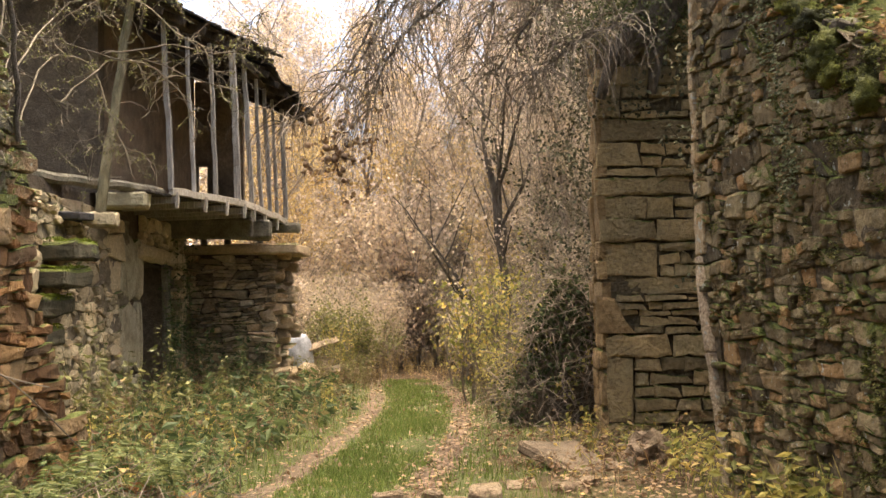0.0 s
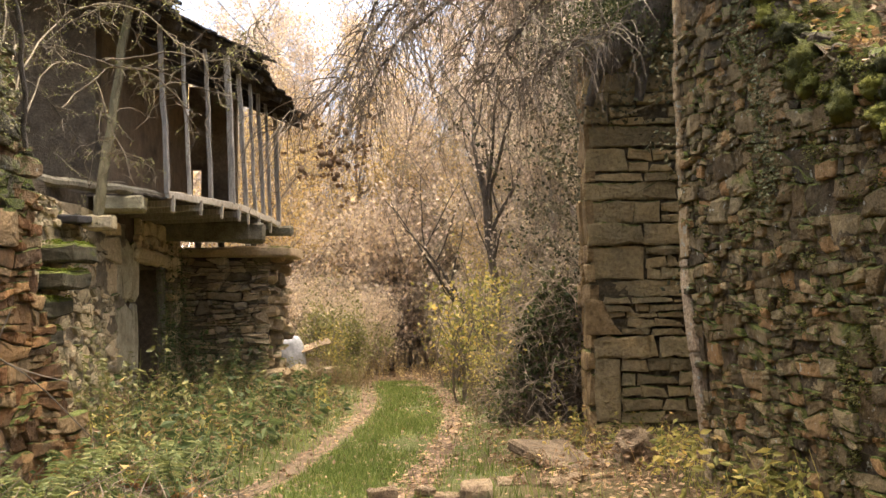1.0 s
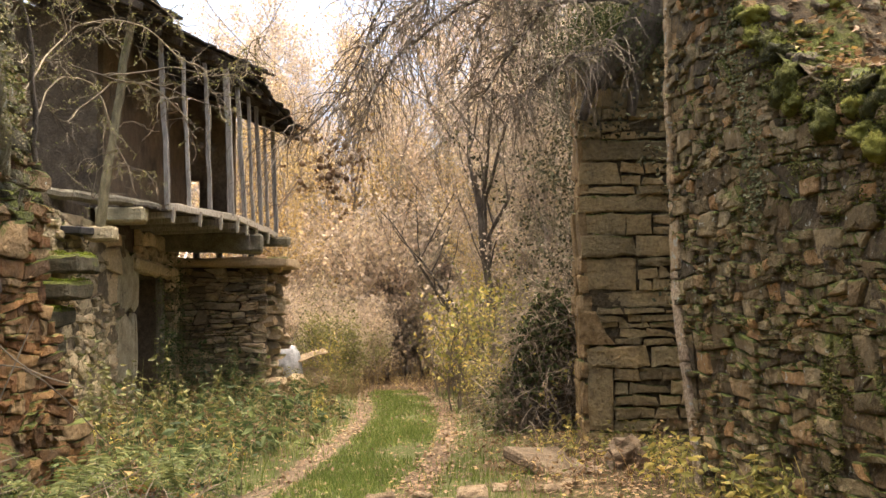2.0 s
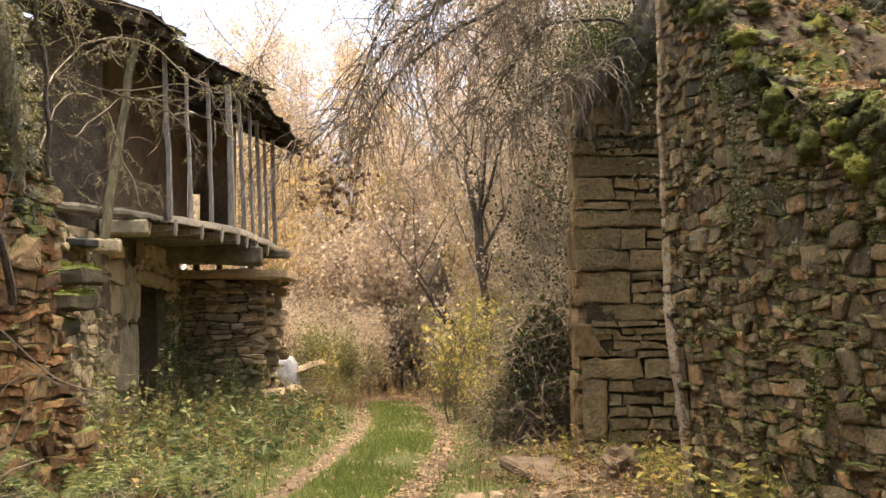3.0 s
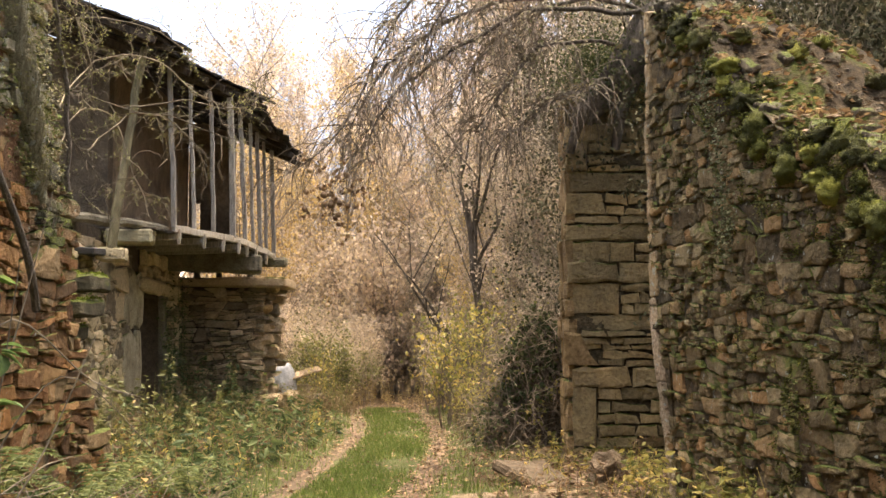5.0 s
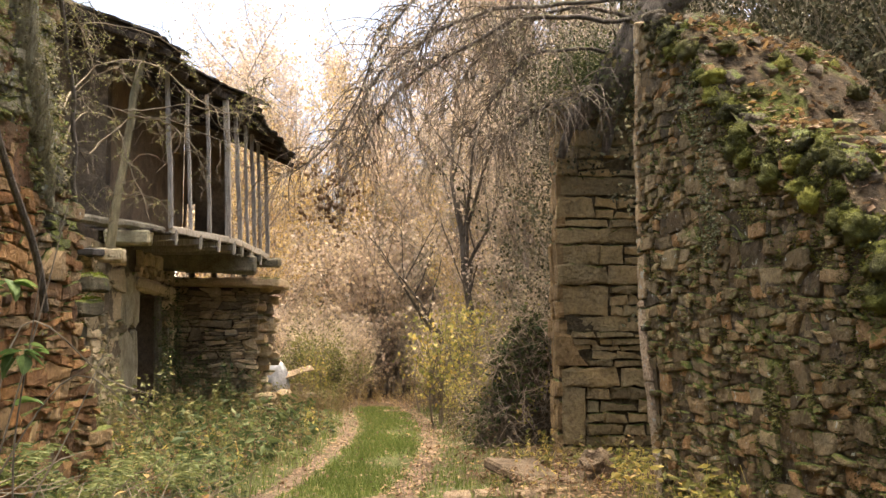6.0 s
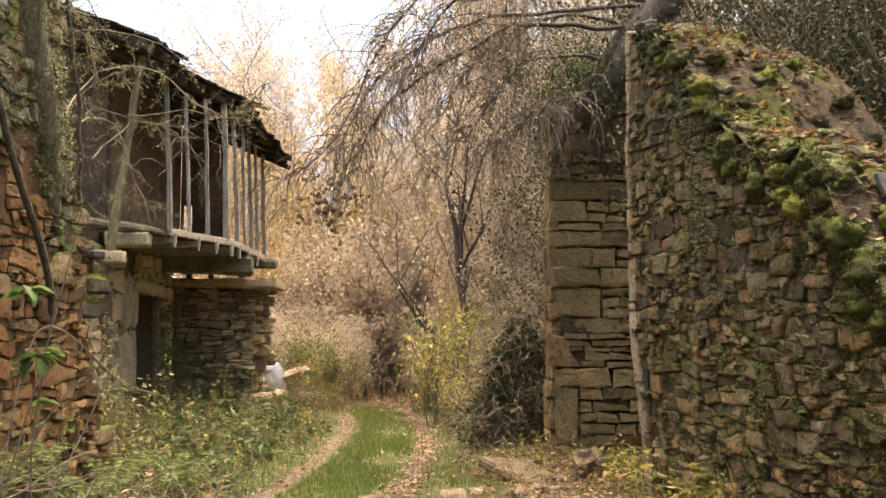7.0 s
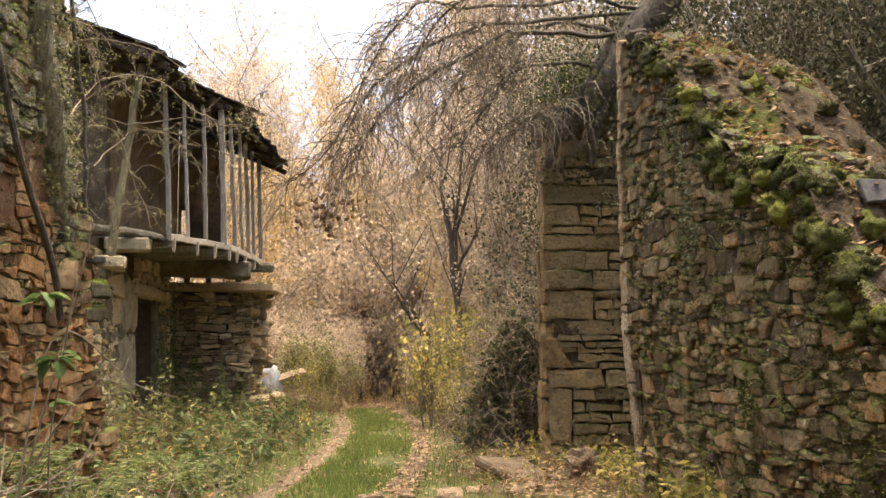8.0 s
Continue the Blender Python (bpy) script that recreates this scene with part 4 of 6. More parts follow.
for x, y, z, w in ((-4.2, 12.0, 2.02, 0.66), (-4.22, 11.85, 1.72, 0.62), (-4.32, 11.7, 1.42, 0.5), (-4.36, 11.6, 1.1, 0.5)):
    step = slab("stone_step", (x, y, z), (w, 0.75, 0.2), STONE_MOSSY, "projecting stone step under a green moss cushion", rnd(-4, 4), 1, "step", 0.03)
    step["group"] = "mossy wall steps"

def step_moss():
    """Bright moss cushions along the front lips of the projecting steps."""
    h = Heap()
    for x, y, z, w in ((-4.2, 12.0, 2.22, 0.66), (-4.22, 11.85, 1.92, 0.62), (-4.32, 11.7, 1.62, 0.5), (-4.36, 11.6, 1.3, 0.5)):
        for i in range(900):
            a, b = rnd(-0.5, 0.5), rnd(-0.5, 0.45)
            lift = 0.035 * max(0.0, noise.noise(Vector((a * 5, b * 5, z * 3))) + 0.35)
            p = Vector((x + a * w, y + b * 0.75, z + lift - (0.05 * RNG.random() if b < -0.46 or a > 0.47 else 0)))
            h.leaf(p, rnd(0.014, 0.03), Vector((rnd(-0.5, 0.5), rnd(-0.7, 0.4), 0.8)), 0.7)
    h.done("step_moss", MOSS_BRIGHT, None, "bright green moss cushions on the projecting stone steps", "moss", "stuff")


step_moss()

# ---- woods ----
def grow(wood, leaves, p, d, length, r, level, most, leaf_size, dens, droop=0.0, sides=5, splits=3, spread=0.8, lift=0.1):
    """A limb and its branches; leaves at the ends."""
    pts = [p.copy()]
    n = 6 if level == 0 else 4
    for i in range(n):
        d = (d + Vector((rnd(-1, 1), rnd(-1, 1), rnd(-1, 1))) * 0.2 + Vector((0, 0, lift - droop))).normalized()
        p = p + d * (length / n)
        pts.append(p.copy())
    wood.tube(pts, r, r * (0.5 if level < most else 0.3), max(3, sides - level * 2))
    if level >= most - 1:
        for q in pts[1:]:
            for _ in range(dens if level == most else dens // 2):
                leaves.blade(q + Vector((rnd(-1, 1), rnd(-1, 1), rnd(-1, 1))) * leaf_size * 2.2, leaf_size * rnd(0.6, 1.3), 0.65)
    if level >= most:
        return
    for k in range(splits + (6 if level == 0 else 0)):
        i = RNG.randrange(1, n + 1)
        side = Vector((rnd(-1, 1), rnd(-1, 1), rnd(-0.3, 0.8)))
        grow(wood, leaves, pts[i], (d * 0.6 + side * spread).normalized(), length * rnd(0.42, 0.66), r * rnd(0.35, 0.5), level + 1, most, leaf_size, dens, droop, sides, splits, spread, lift)


def tree(name, x, y, tall, r, leafmat, label, leaf_size=0.09, dens=6, lean=(0, 0), most=3, bark=BARK, splits=4, **more):
    z = ground_z(x, y)
    t = thing(name, (x, y, z), label, "tree")
    wood, leaves = Heap(), Heap()
    grow(wood, leaves, Vector((x, y, z - 0.15)), Vector((lean[0], lean[1], 1)).normalized(), tall * 0.62, r, 0, most, leaf_size, dens, 0.0, 8, splits, **more)
    wood.done("trunk", bark, t, shade=True)
    leaves.done("crown", leafmat, t)
    return t


def bush(name, x, y, tall, wide, leafmat, label, leaf_size=0.06, stems=14, dens=7, bark=TWIG, most=2, group=""):
    """Many stems from one root, with small leaves."""
    z = floor_z(x, y)
    t = thing(name, (x, y, z), label, "bush", group)
    wood, leaves = Heap(), Heap()
    for i in range(stems):
        d = Vector((rnd(-1, 1) * wide, rnd(-1, 1) * wide, tall)).normalized()
        p = Vector((x + rnd(-0.5, 0.5) * wide, y + rnd(-0.5, 0.5) * wide, z - 0.05))
        grow(wood, leaves, p, d, tall * rnd(0.4, 0.68), 0.008 + 0.004 * tall, 2 - most + 0, 2 if most == 2 else most, leaf_size, dens, 0.03, 4, 3)
    wood.done("branchwork", bark, t, kind="stuff")
    leaves.done("foliage", leafmat, t)
    return t


def spread_copies(kinds, places, group):
    """Copies of the trees in kinds at (x, y, scale)."""
    for i, (x, y, s) in enumerate(places):
        src = kinds[i % len(kinds)]
        ob = copy_thing(src, pose(x, y, ground_z(x, y), rnd(-4, 4), rnd(-4, 4), rnd(0, 360)) @ Matrix.Diagonal((s, s, s * rnd(0.9, 1.1), 1)))
        ob["group"] = group


TAN_LABEL = "slender woodland tree with thinning pinkish tan leaves"
GOLD_LABEL = "woodland tree with sparse golden yellow leaves"
BARE_LABEL = "nearly bare grey woodland tree hung with pale lichen"
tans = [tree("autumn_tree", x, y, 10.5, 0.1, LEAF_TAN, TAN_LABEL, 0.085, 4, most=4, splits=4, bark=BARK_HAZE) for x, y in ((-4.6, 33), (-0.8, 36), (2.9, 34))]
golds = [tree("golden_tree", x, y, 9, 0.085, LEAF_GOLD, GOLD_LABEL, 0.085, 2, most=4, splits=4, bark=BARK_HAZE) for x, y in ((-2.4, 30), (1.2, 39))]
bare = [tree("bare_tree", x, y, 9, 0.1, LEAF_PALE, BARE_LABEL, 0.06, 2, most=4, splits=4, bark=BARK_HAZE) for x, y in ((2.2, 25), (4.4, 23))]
spread_copies(tans, [(-8 + i * 1.5 + rnd(-0.6, 0.6), 29 + 9 * ((i * 7) % 5) / 5 + rnd(-1, 1), rnd(0.62, 0.85) if i < 5 else rnd(0.75, 1.1)) for i in range(15)], "autumn trees of the wood")
spread_copies(tans, [(-22 + i * 3.2 + rnd(-1, 1), 44 + 8 * ((i * 3) % 4) / 4 + rnd(-1, 1), rnd(0.9, 1.2)) for i in range(15)], "autumn trees of the wood")
spread_copies(golds, [(-4.6, 26, 0.75), (-1.7, 28, 0.7), (-3.2, 27.5, 0.7), (0.5, 30, 0.8), (5.5, 30, 1), (-7.5, 24, 0.9), (-11, 30, 1.1)], "golden trees of the wood")
spread_copies(bare, [(3.4, 20, 0.7), (5.5, 19, 0.9), (2.6, 28, 0.9), (3.6, 31, 1), (1.2, 26.5, 0.75), (6.5, 25, 1.0), (7.5, 16, 1.0), (5.2, 14.8, 0.9), (8.5, 12.5, 1.1), (9, 20, 1.2)], "bare lichened trees")

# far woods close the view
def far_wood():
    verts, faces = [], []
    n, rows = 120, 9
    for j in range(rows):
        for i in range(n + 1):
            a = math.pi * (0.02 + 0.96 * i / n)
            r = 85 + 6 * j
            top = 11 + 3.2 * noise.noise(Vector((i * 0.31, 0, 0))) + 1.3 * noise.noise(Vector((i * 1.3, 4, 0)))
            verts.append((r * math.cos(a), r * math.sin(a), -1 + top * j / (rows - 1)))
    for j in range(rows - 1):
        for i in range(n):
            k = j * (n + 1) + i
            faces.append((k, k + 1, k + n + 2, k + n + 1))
    tagged(new("backdrop", mesh_of("backdrop", verts, faces, FAR_WOOD, True)), "wooded hillside in autumn colour far beyond the lane, haze painted as a pale glow", "backdrop", "", "structure")


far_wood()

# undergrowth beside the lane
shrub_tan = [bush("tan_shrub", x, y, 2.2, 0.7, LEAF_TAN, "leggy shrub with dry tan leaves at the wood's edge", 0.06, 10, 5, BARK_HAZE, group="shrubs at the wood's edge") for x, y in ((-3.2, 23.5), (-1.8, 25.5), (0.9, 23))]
spread_copies(shrub_tan, [(-6 + i * 0.75 + rnd(-0.3, 0.3), 23.3 + 3.5 * ((i * 5) % 7) / 7, rnd(0.8, 1.4)) for i in range(16) if i not in (7, 8)], "shrubs at the wood's edge")
spread_copies(shrub_tan, [(-8 + i * 1.05 + rnd(-0.3, 0.3), 26.5 + 4 * ((i * 5) % 7) / 7, rnd(1.3, 2.3)) for i in range(14)], "shrubs at the wood's edge")
spread_copies(shrub_tan, [(-4.4, 26, 1.7), (-3.7, 27.5, 2.0), (-5.0, 28.5, 2.3), (-4.2, 30, 2.5)], "shrubs at the wood's edge")
spread_copies(tans, [(-4.4, 29.5, 0.8), (-3.6, 32, 0.95), (-5.4, 33, 1.0)], "autumn trees of the wood")
shrub_lime = [bush("yellow_green_shrub", x, y, h, 0.6, LEAF_LIME, "tall sparse shrub with yellow and green leaves beside the lane", 0.08, 7, 1, group="leafy shrubs by the lane") for x, y, h in ((0.62, 17.0, 2.3), (0.95, 18.2, 2.4), (0.35, 20.2, 2.0))]
spread_copies(shrub_lime, [(1.25, 19.4, 1.0), (-1.9, 20.8, 0.5), (-2.2, 22.2, 0.75), (0.72, 15.4, 0.5), (1.3, 21.5, 1.0)], "leafy shrubs by the lane")


def bramble(x, y, wide, tall):
    """A dome of tangled canes over an old stump: ivy on its crown, bare canes below, dead leaves within."""
    t = thing("bramble_mound", (x, y, 0), "dark tangled bramble mound with ivy leaves beside the stone pier", "bush")
    canes, ivy, green, dead = Heap(), Heap(), Heap(), Heap()

    def skin(a, e, k=1.0):
        """A place on the dome: a round it, e up it (0 to 1)."""
        r = wide * math.cos(e * 1.5) ** 0.5 * (1 + 0.4 * noise.noise(Vector((math.cos(a) * 1.7, math.sin(a) * 1.7, e * 3)))) * k
        lean = 0.3 * wide * e
        return Vector((x + r * math.cos(a) + lean, y + 0.75 * r * math.sin(a), tall * e * (1 + 0.3 * noise.noise(Vector((math.cos(a) * 1.5, math.sin(a) * 1.5, 5))))))
    # solid inner mound, added so the tangle looks dark in its depth
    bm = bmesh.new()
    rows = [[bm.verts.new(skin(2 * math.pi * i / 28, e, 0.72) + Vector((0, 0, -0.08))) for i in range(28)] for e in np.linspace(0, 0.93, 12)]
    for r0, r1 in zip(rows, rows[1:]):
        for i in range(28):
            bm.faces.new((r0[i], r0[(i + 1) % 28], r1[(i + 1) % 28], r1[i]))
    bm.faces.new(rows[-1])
    part("root_mass", bm, BRAMBLE_CORE, t, "solid core coloured like dead growth, added to darken the inside of the brambles", True)
    for i in range(1500):
        a, e = rnd(0, 2 * math.pi), RNG.random() ** 0.8 * 0.97
        p = skin(a, e, rnd(0.7, 1.02))
        d = Vector((rnd(-1, 1), rnd(-1, 1), rnd(-0.7, 0.9))).normalized()
        pts = [p.copy()]
        for k in range(5):
            d = (d + Vector((rnd(-0.3, 0.3), rnd(-0.3, 0.3), rnd(-0.45, 0.15)))).normalized()
            p = p + d * rnd(0.05, 0.14)
            pts.append(Vector((p.x, p.y, max(p.z, 0.05))))
        canes.tube(pts, rnd(0.003, 0.008), 0.002, 4)
    for i in range(70):
        p = skin(rnd(0, 2 * math.pi), rnd(0.4, 0.97))
        d = Vector((rnd(-0.5, 0.7), rnd(-0.5, 0.5), 1))
        pts = [p.copy()]
        for k in range(6):
            d = (d.normalized() + Vector((rnd(-0.25, 0.25), rnd(-0.25, 0.25), -0.16 * k))).normalized()
            p = p + d * rnd(0.05, 0.12)
            pts.append(p.copy())
            if RNG.random() < 0.4:
                (ivy if RNG.random() < 0.5 else green).leaf(p, rnd(0.03, 0.07))
        canes.tube(pts, 0.005, 0.002, 4)
    for i in range(5200):
        a, e = rnd(0, 2 * math.pi), RNG.random() ** 0.7 * 0.98
        p = skin(a, e, rnd(0.72, 1.0) + 0.18 * RNG.random() ** 2)
        tuft = noise.noise(p * 2.4)
        if tuft < -0.15 + 0.5 * (0.4 - e) + 0.2 * math.cos(a):
            if RNG.random() < 0.6:
                dead.leaf(p, rnd(0.03, 0.06))
            continue
        (green if noise.noise(p * 1.7 + Vector((3, 1, 8))) > 0.16 else ivy).leaf(p, rnd(0.04, 0.085), wide=0.75)
    canes.done("cane_tangle", CANE, t, kind="stuff")
    ivy.done("dark_foliage", LEAF_DARK, t, kind="stuff")
    green.done("bright_foliage", LEAF_LIME, t, kind="stuff")
    dead.done("dead_foliage", LEAF_BROWN, t, kind="stuff")


bramble(1.35, 13.4, 0.72, 1.75)


# ---- the old tree on the pier, with drooping twigs ----
def limb_curve(pts, k=6):
    """Smooth points through a few given ones."""
    out = []
    pts = [Vector(p) for p in pts]
    for i in range(len(pts) - 1):
        p0, p1, p2, p3 = pts[max(i - 1, 0)], pts[i], pts[i + 1], pts[min(i + 2, len(pts) - 1)]
        for j in range(k):
            t = j / k
            out.append(0.5 * (2 * p1 + (p2 - p0) * t + (2 * p0 - 5 * p1 + 4 * p2 - p3) * t * t + (3 * p1 - p0 - 3 * p2 + p3) * t ** 3))
    return out + [pts[-1]]


def drooping_tree():
    t = thing("old_tree", (2.3, 12.2, 4.4), "gnarled old tree on the stone pier with bare drooping twigs", "tree")
    trunk = Heap()
    trunk.tube(limb_curve([(1.9, 11.9, 4.15), (2.22, 11.72, 4.5), (2.54, 11.62, 4.9), (2.86, 11.6, 5.4), (3.3, 11.6, 6.0), (3.6, 11.7, 7.2)]), 0.16, 0.24, 10)
    trunk.tube(limb_curve([(1.74, 11.86, 3.7), (1.86, 11.72, 4.1), (2.12, 11.62, 4.5), (2.4, 11.6, 5.0), (2.8, 11.7, 5.6)]), 0.05, 0.12, 8)
    trunk.tube(limb_curve([(2.3, 11.88, 3.75), (2.36, 11.76, 4.2), (2.5, 11.66, 4.6), (2.75, 11.62, 5.1)]), 0.05, 0.13, 8)
    trunk.tube(limb_curve([(2.5, 12.2, 4.3), (2.7, 12.0, 4.9), (2.95, 11.9, 5.5)]), 0.09, 0.14, 7)
    trunk.done("trunk", BARK, t, shade=True)
    limbs = [([(2.86, 11.8, 5.4), (1.82, 11.0, 5.2), (1.08, 11, 5.15), (0.34, 11, 4.78), (-0.13, 11, 4.45), (-0.49, 11, 4.05), (-0.65, 11, 3.5)], 0.034),
             ([(3.0, 11.8, 5.7), (1.48, 11.2, 5.42), (0.67, 11.1, 5.28), (0.14, 11, 4.97), (-0.33, 11, 4.68), (-0.59, 11, 4.33), (-0.92, 11, 3.7)], 0.03),
             ([(2.6, 11.8, 5.0), (1.48, 10.9, 4.8), (0.94, 10.9, 4.42), (0.54, 11, 3.8)], 0.03),
             ([(3.0, 11.6, 6.0), (0.94, 11.3, 5.6), (0.13, 11.2, 5.6), (-0.27, 11.1, 5.25), (-0.53, 11, 4.75), (-0.76, 11, 4.15), (-1.18, 11, 3.55), (-1.54, 11, 3.3)], 0.025)]
    limbs += [
             ([(2.3, 11.7, 4.6), (1.65, 11, 4.25), (1.31, 11, 4.02), (0.81, 11, 3.74)], 0.018),
             ([(2.9, 11.7, 5.7), (1.7, 10.5, 5.6), (0.8, 10.4, 5.5), (0.2, 10.5, 5.1), (-0.1, 10.6, 4.5)], 0.03),
             ([(2.8, 11.7, 5.3), (2.0, 11.6, 5.5), (1.2, 11.8, 5.3), (0.7, 11.9, 4.9), (0.3, 11.9, 4.3)], 0.03)]
    twigs, moss = Heap(), Heap()
    for pts, r in limbs:
        curve = [p + 0.07 * noise.noise_vector(p * 2.4) + 0.02 * noise.noise_vector(p * 7) for p in limb_curve(pts)]
        one = Heap()
        one.tube(curve, r, r * 0.25, 6)
        one.done("limb", BARK, t, shade=True)
        n = len(curve)
        for i in range(115):
            k = RNG.randrange(n // 4, n)
            p = curve[k].copy()
            d = Vector((rnd(-0.8, 0.5), rnd(-0.8, 0.8), rnd(-0.2, 0.7)))
            q = [p.copy()]
            ln = rnd(0.35, 1.25) / 8
            for s in range(8):
                d = (d.normalized() * 1.0 + Vector((rnd(-0.42, 0.34), rnd(-0.3, 0.3), rnd(-0.75, 0.0)))).normalized()
                p = p + d * ln
                q.append(p.copy())
            twigs.tube(q, rnd(0.005, 0.009), 0.0018, 3)
            for _ in range(3):
                b = RNG.choice(q[2:])
                e = b + Vector((rnd(-0.2, 0.15), rnd(-0.2, 0.2), rnd(-0.35, 0.02)))
                twigs.tube([b, (b + e) / 2 + Vector((rnd(-0.03, 0.03), 0, 0.03)), e], 0.003, 0.0012, 3)
            if RNG.random() < 0.3 and k < n * 0.7:
                for _ in range(6):
                    moss.leaf(RNG.choice(q[:4]) + Vector((rnd(-0.04, 0.04), rnd(-0.04, 0.04), rnd(-0.06, 0))), rnd(0.03, 0.07))
    twigs.done("twig_growth", TWIG, t, kind="stuff")
    moss.done("lichen", LEAF_PALE, t, "pale green grey lichen tufts", kind="stuff")
    ivy = Heap()
    for i in range(300):
        c = Vector((2.2 + RNG.gauss(0, 0.4), 11.8 + RNG.gauss(0, 0.2), 4.72 + RNG.gauss(0, 0.25)))
        r = rnd(0.05, 0.16)
        for _ in range(24):
            ivy.leaf(c + Vector((RNG.gauss(0, r), RNG.gauss(0, r), RNG.gauss(0, r * 0.8))), rnd(0.025, 0.055))
    ivy.done("ivy", LEAF_DARK, t, "dark ivy leaves clothing the trunk", kind="stuff")
    heads = Heap()
    for i in range(70):
        p = Vector((-0.95 + RNG.gauss(0, 0.28), 10.9 + RNG.gauss(0, 0.25), 3.1 + RNG.gauss(0, 0.25)))
        for _ in range(5):
            heads.leaf(p, rnd(0.03, 0.06), wide=0.9)
    heads.done("dry_foliage", LEAF_BROWN, t, "curled dry brown leaves", kind="stuff")


drooping_tree()


def rambler():
    t = thing("climbing_rose", (-3.2, 9.3, 1.6), "leggy climbing rose with pale bare stems over the broken wall end", "climber")
    stems = [[(-3.5, 8.3, 1.2), (-3.7, 9.2, 3.2), (-4.0, 10.2, 4.1), (-3.88, 10.5, 4.11), (-3.65, 10.5, 4.3), (-3.2, 10.5, 4.54)],
             [(-3.6, 8.2, 1.2), (-4.0, 9.5, 3.3), (-4.18, 10.4, 4.21), (-3.94, 10.5, 4.14), (-3.16, 10.5, 3.93), (-2.57, 10.5, 3.81), (-2.15, 10.5, 3.6)],
             [(-3.5, 8.4, 1.3), (-3.75, 9.5, 3.4), (-3.65, 10.5, 4.39), (-3.11, 10.5, 4.51), (-2.57, 10.5, 4.15), (-2.33, 10.5, 4.03), (-2.24, 10.5, 3.78)],
             [(-3.6, 8.5, 1.3), (-3.7, 9.8, 3.5), (-3.46, 10.5, 3.9), (-3.21, 10.5, 3.42), (-3.09, 10.5, 3.12), (-2.97, 10.5, 2.88)]]
    stems += [
             [(-3.5, 10, 3.4), (-3.16, 10.5, 3.9), (-2.75, 10.5, 3.78), (-2.53, 10.5, 3.6), (-2.38, 10.5, 3.3)],
             [(-3.2, 10.3, 3.9), (-2.6, 10.6, 4.05), (-2.24, 10.6, 3.96), (-1.97, 10.7, 4.03), (-1.89, 10.8, 4.3), (-1.74, 10.8, 4.42)],
             [(-3.6, 8.4, 1.3), (-3.9, 9.6, 3.5), (-4.1, 10.3, 4.6), (-3.7, 10.4, 4.9), (-3.0, 10.5, 4.8), (-2.5, 10.6, 4.5)],
             [(-3.5, 8.3, 1.3), (-3.9, 9.5, 3.0), (-4.0, 10.2, 3.7), (-3.7, 10.4, 3.5), (-3.5, 10.5, 3.1), (-3.4, 10.5, 2.7)],
             [(-3.1, 6.9, 3.6), (-3.05, 7.2, 4.4), (-3.12, 7.7, 4.85), (-3.12, 8.2, 4.7), (-3.05, 8.5, 4.4)],
             [(-3.1, 7.0, 3.5), (-3.2, 7.6, 4.3), (-3.3, 8.4, 4.6), (-3.25, 8.9, 4.35), (-3.2, 9.1, 4.0)]]
    fine, leaves = Heap(), Heap()
    for pts in stems:
        c = [p + 0.05 * noise.noise_vector(p * 3.1) + 0.02 * noise.noise_vector(p * 9) for p in limb_curve(pts)]
        one = Heap()
        one.tube(c, rnd(0.007, 0.014), 0.005, 5)
        one.done("stem", CANE_DARK, t, shade=True)
        for i in range(34):
            p = RNG.choice(c[len(c) // 3:]).copy()
            d = Vector((rnd(-1, 1), rnd(-0.6, 0.6), rnd(-0.9, 0.7)))
            q = [p.copy()]
            for s in range(RNG.choice((3, 4, 6, 8))):
                d = (d.normalized() + Vector((rnd(-0.6, 0.6), rnd(-0.5, 0.5), rnd(-0.6, 0.35)))).normalized()
                p = p + d * rnd(0.03, 0.11)
                q.append(p.copy())
                if RNG.random() < 0.35:
                    e = p + Vector((rnd(-0.1, 0.1), rnd(-0.1, 0.1), rnd(-0.12, 0.1)))
                    fine.tube([p.copy(), (p + e) / 2 + Vector((0, 0, rnd(-0.02, 0.02))), e], 0.003, 0.0012, 3)
            fine.tube(q, rnd(0.003, 0.006), 0.0015, 3)
            if RNG.random() < 0.45:
                for b in q[1:]:
                    for _ in range(4):
                        leaves.leaf(b + Vector((rnd(-0.03, 0.03), rnd(-0.03, 0.03), rnd(-0.03, 0.03))), rnd(0.014, 0.034))
    fine.done("side_growth", CANE_DARK, t, kind="stuff")
    leaves.done("foliage", LEAF_OLIVE, t, "few small yellow green leaves", kind="stuff")


rambler()

# dark growth behind the bank
thickets = [bush("ivy_thicket", x, y, h, 0.5, LEAF_THICK, "dark ivy covered thicket behind the ruined wall", 0.065, 22, 13, BARK_STEM, group="thickets behind the wall")
            for x, y, h in ((4.9, 10.4, 7.5), (5.8, 8.6, 6.5), (4.4, 12.6, 7.5))]
spread_copies(thickets, [(6.4, 10.6, 1.0), (7.0, 7.4, 0.9), (6.2, 12.8, 1.1), (7.6, 9.4, 1.1), (6.6, 5.6, 0.8), (8.2, 12.0, 1.2), (3.6, 14.5, 0.9), (8.6, 7.2, 1.1)], "thickets behind the wall")
spread_copies(tans, [(2.4, 23.5, 1.05), (4.0, 25.5, 1.2), (5.8, 22.5, 1.15), (7.6, 26, 1.3), (1.4, 28, 1.15), (3.2, 30, 1.3), (9.5, 22, 1.2)], "autumn trees of the wood")
spread_copies(tans, [(2.3, 18.8, 0.55), (1.9, 21.5, 0.6), (3.1, 19.6, 0.65)], "autumn trees of the wood")
spread_copies(golds, [(1.7, 23.0, 0.55)], "golden trees of the wood")
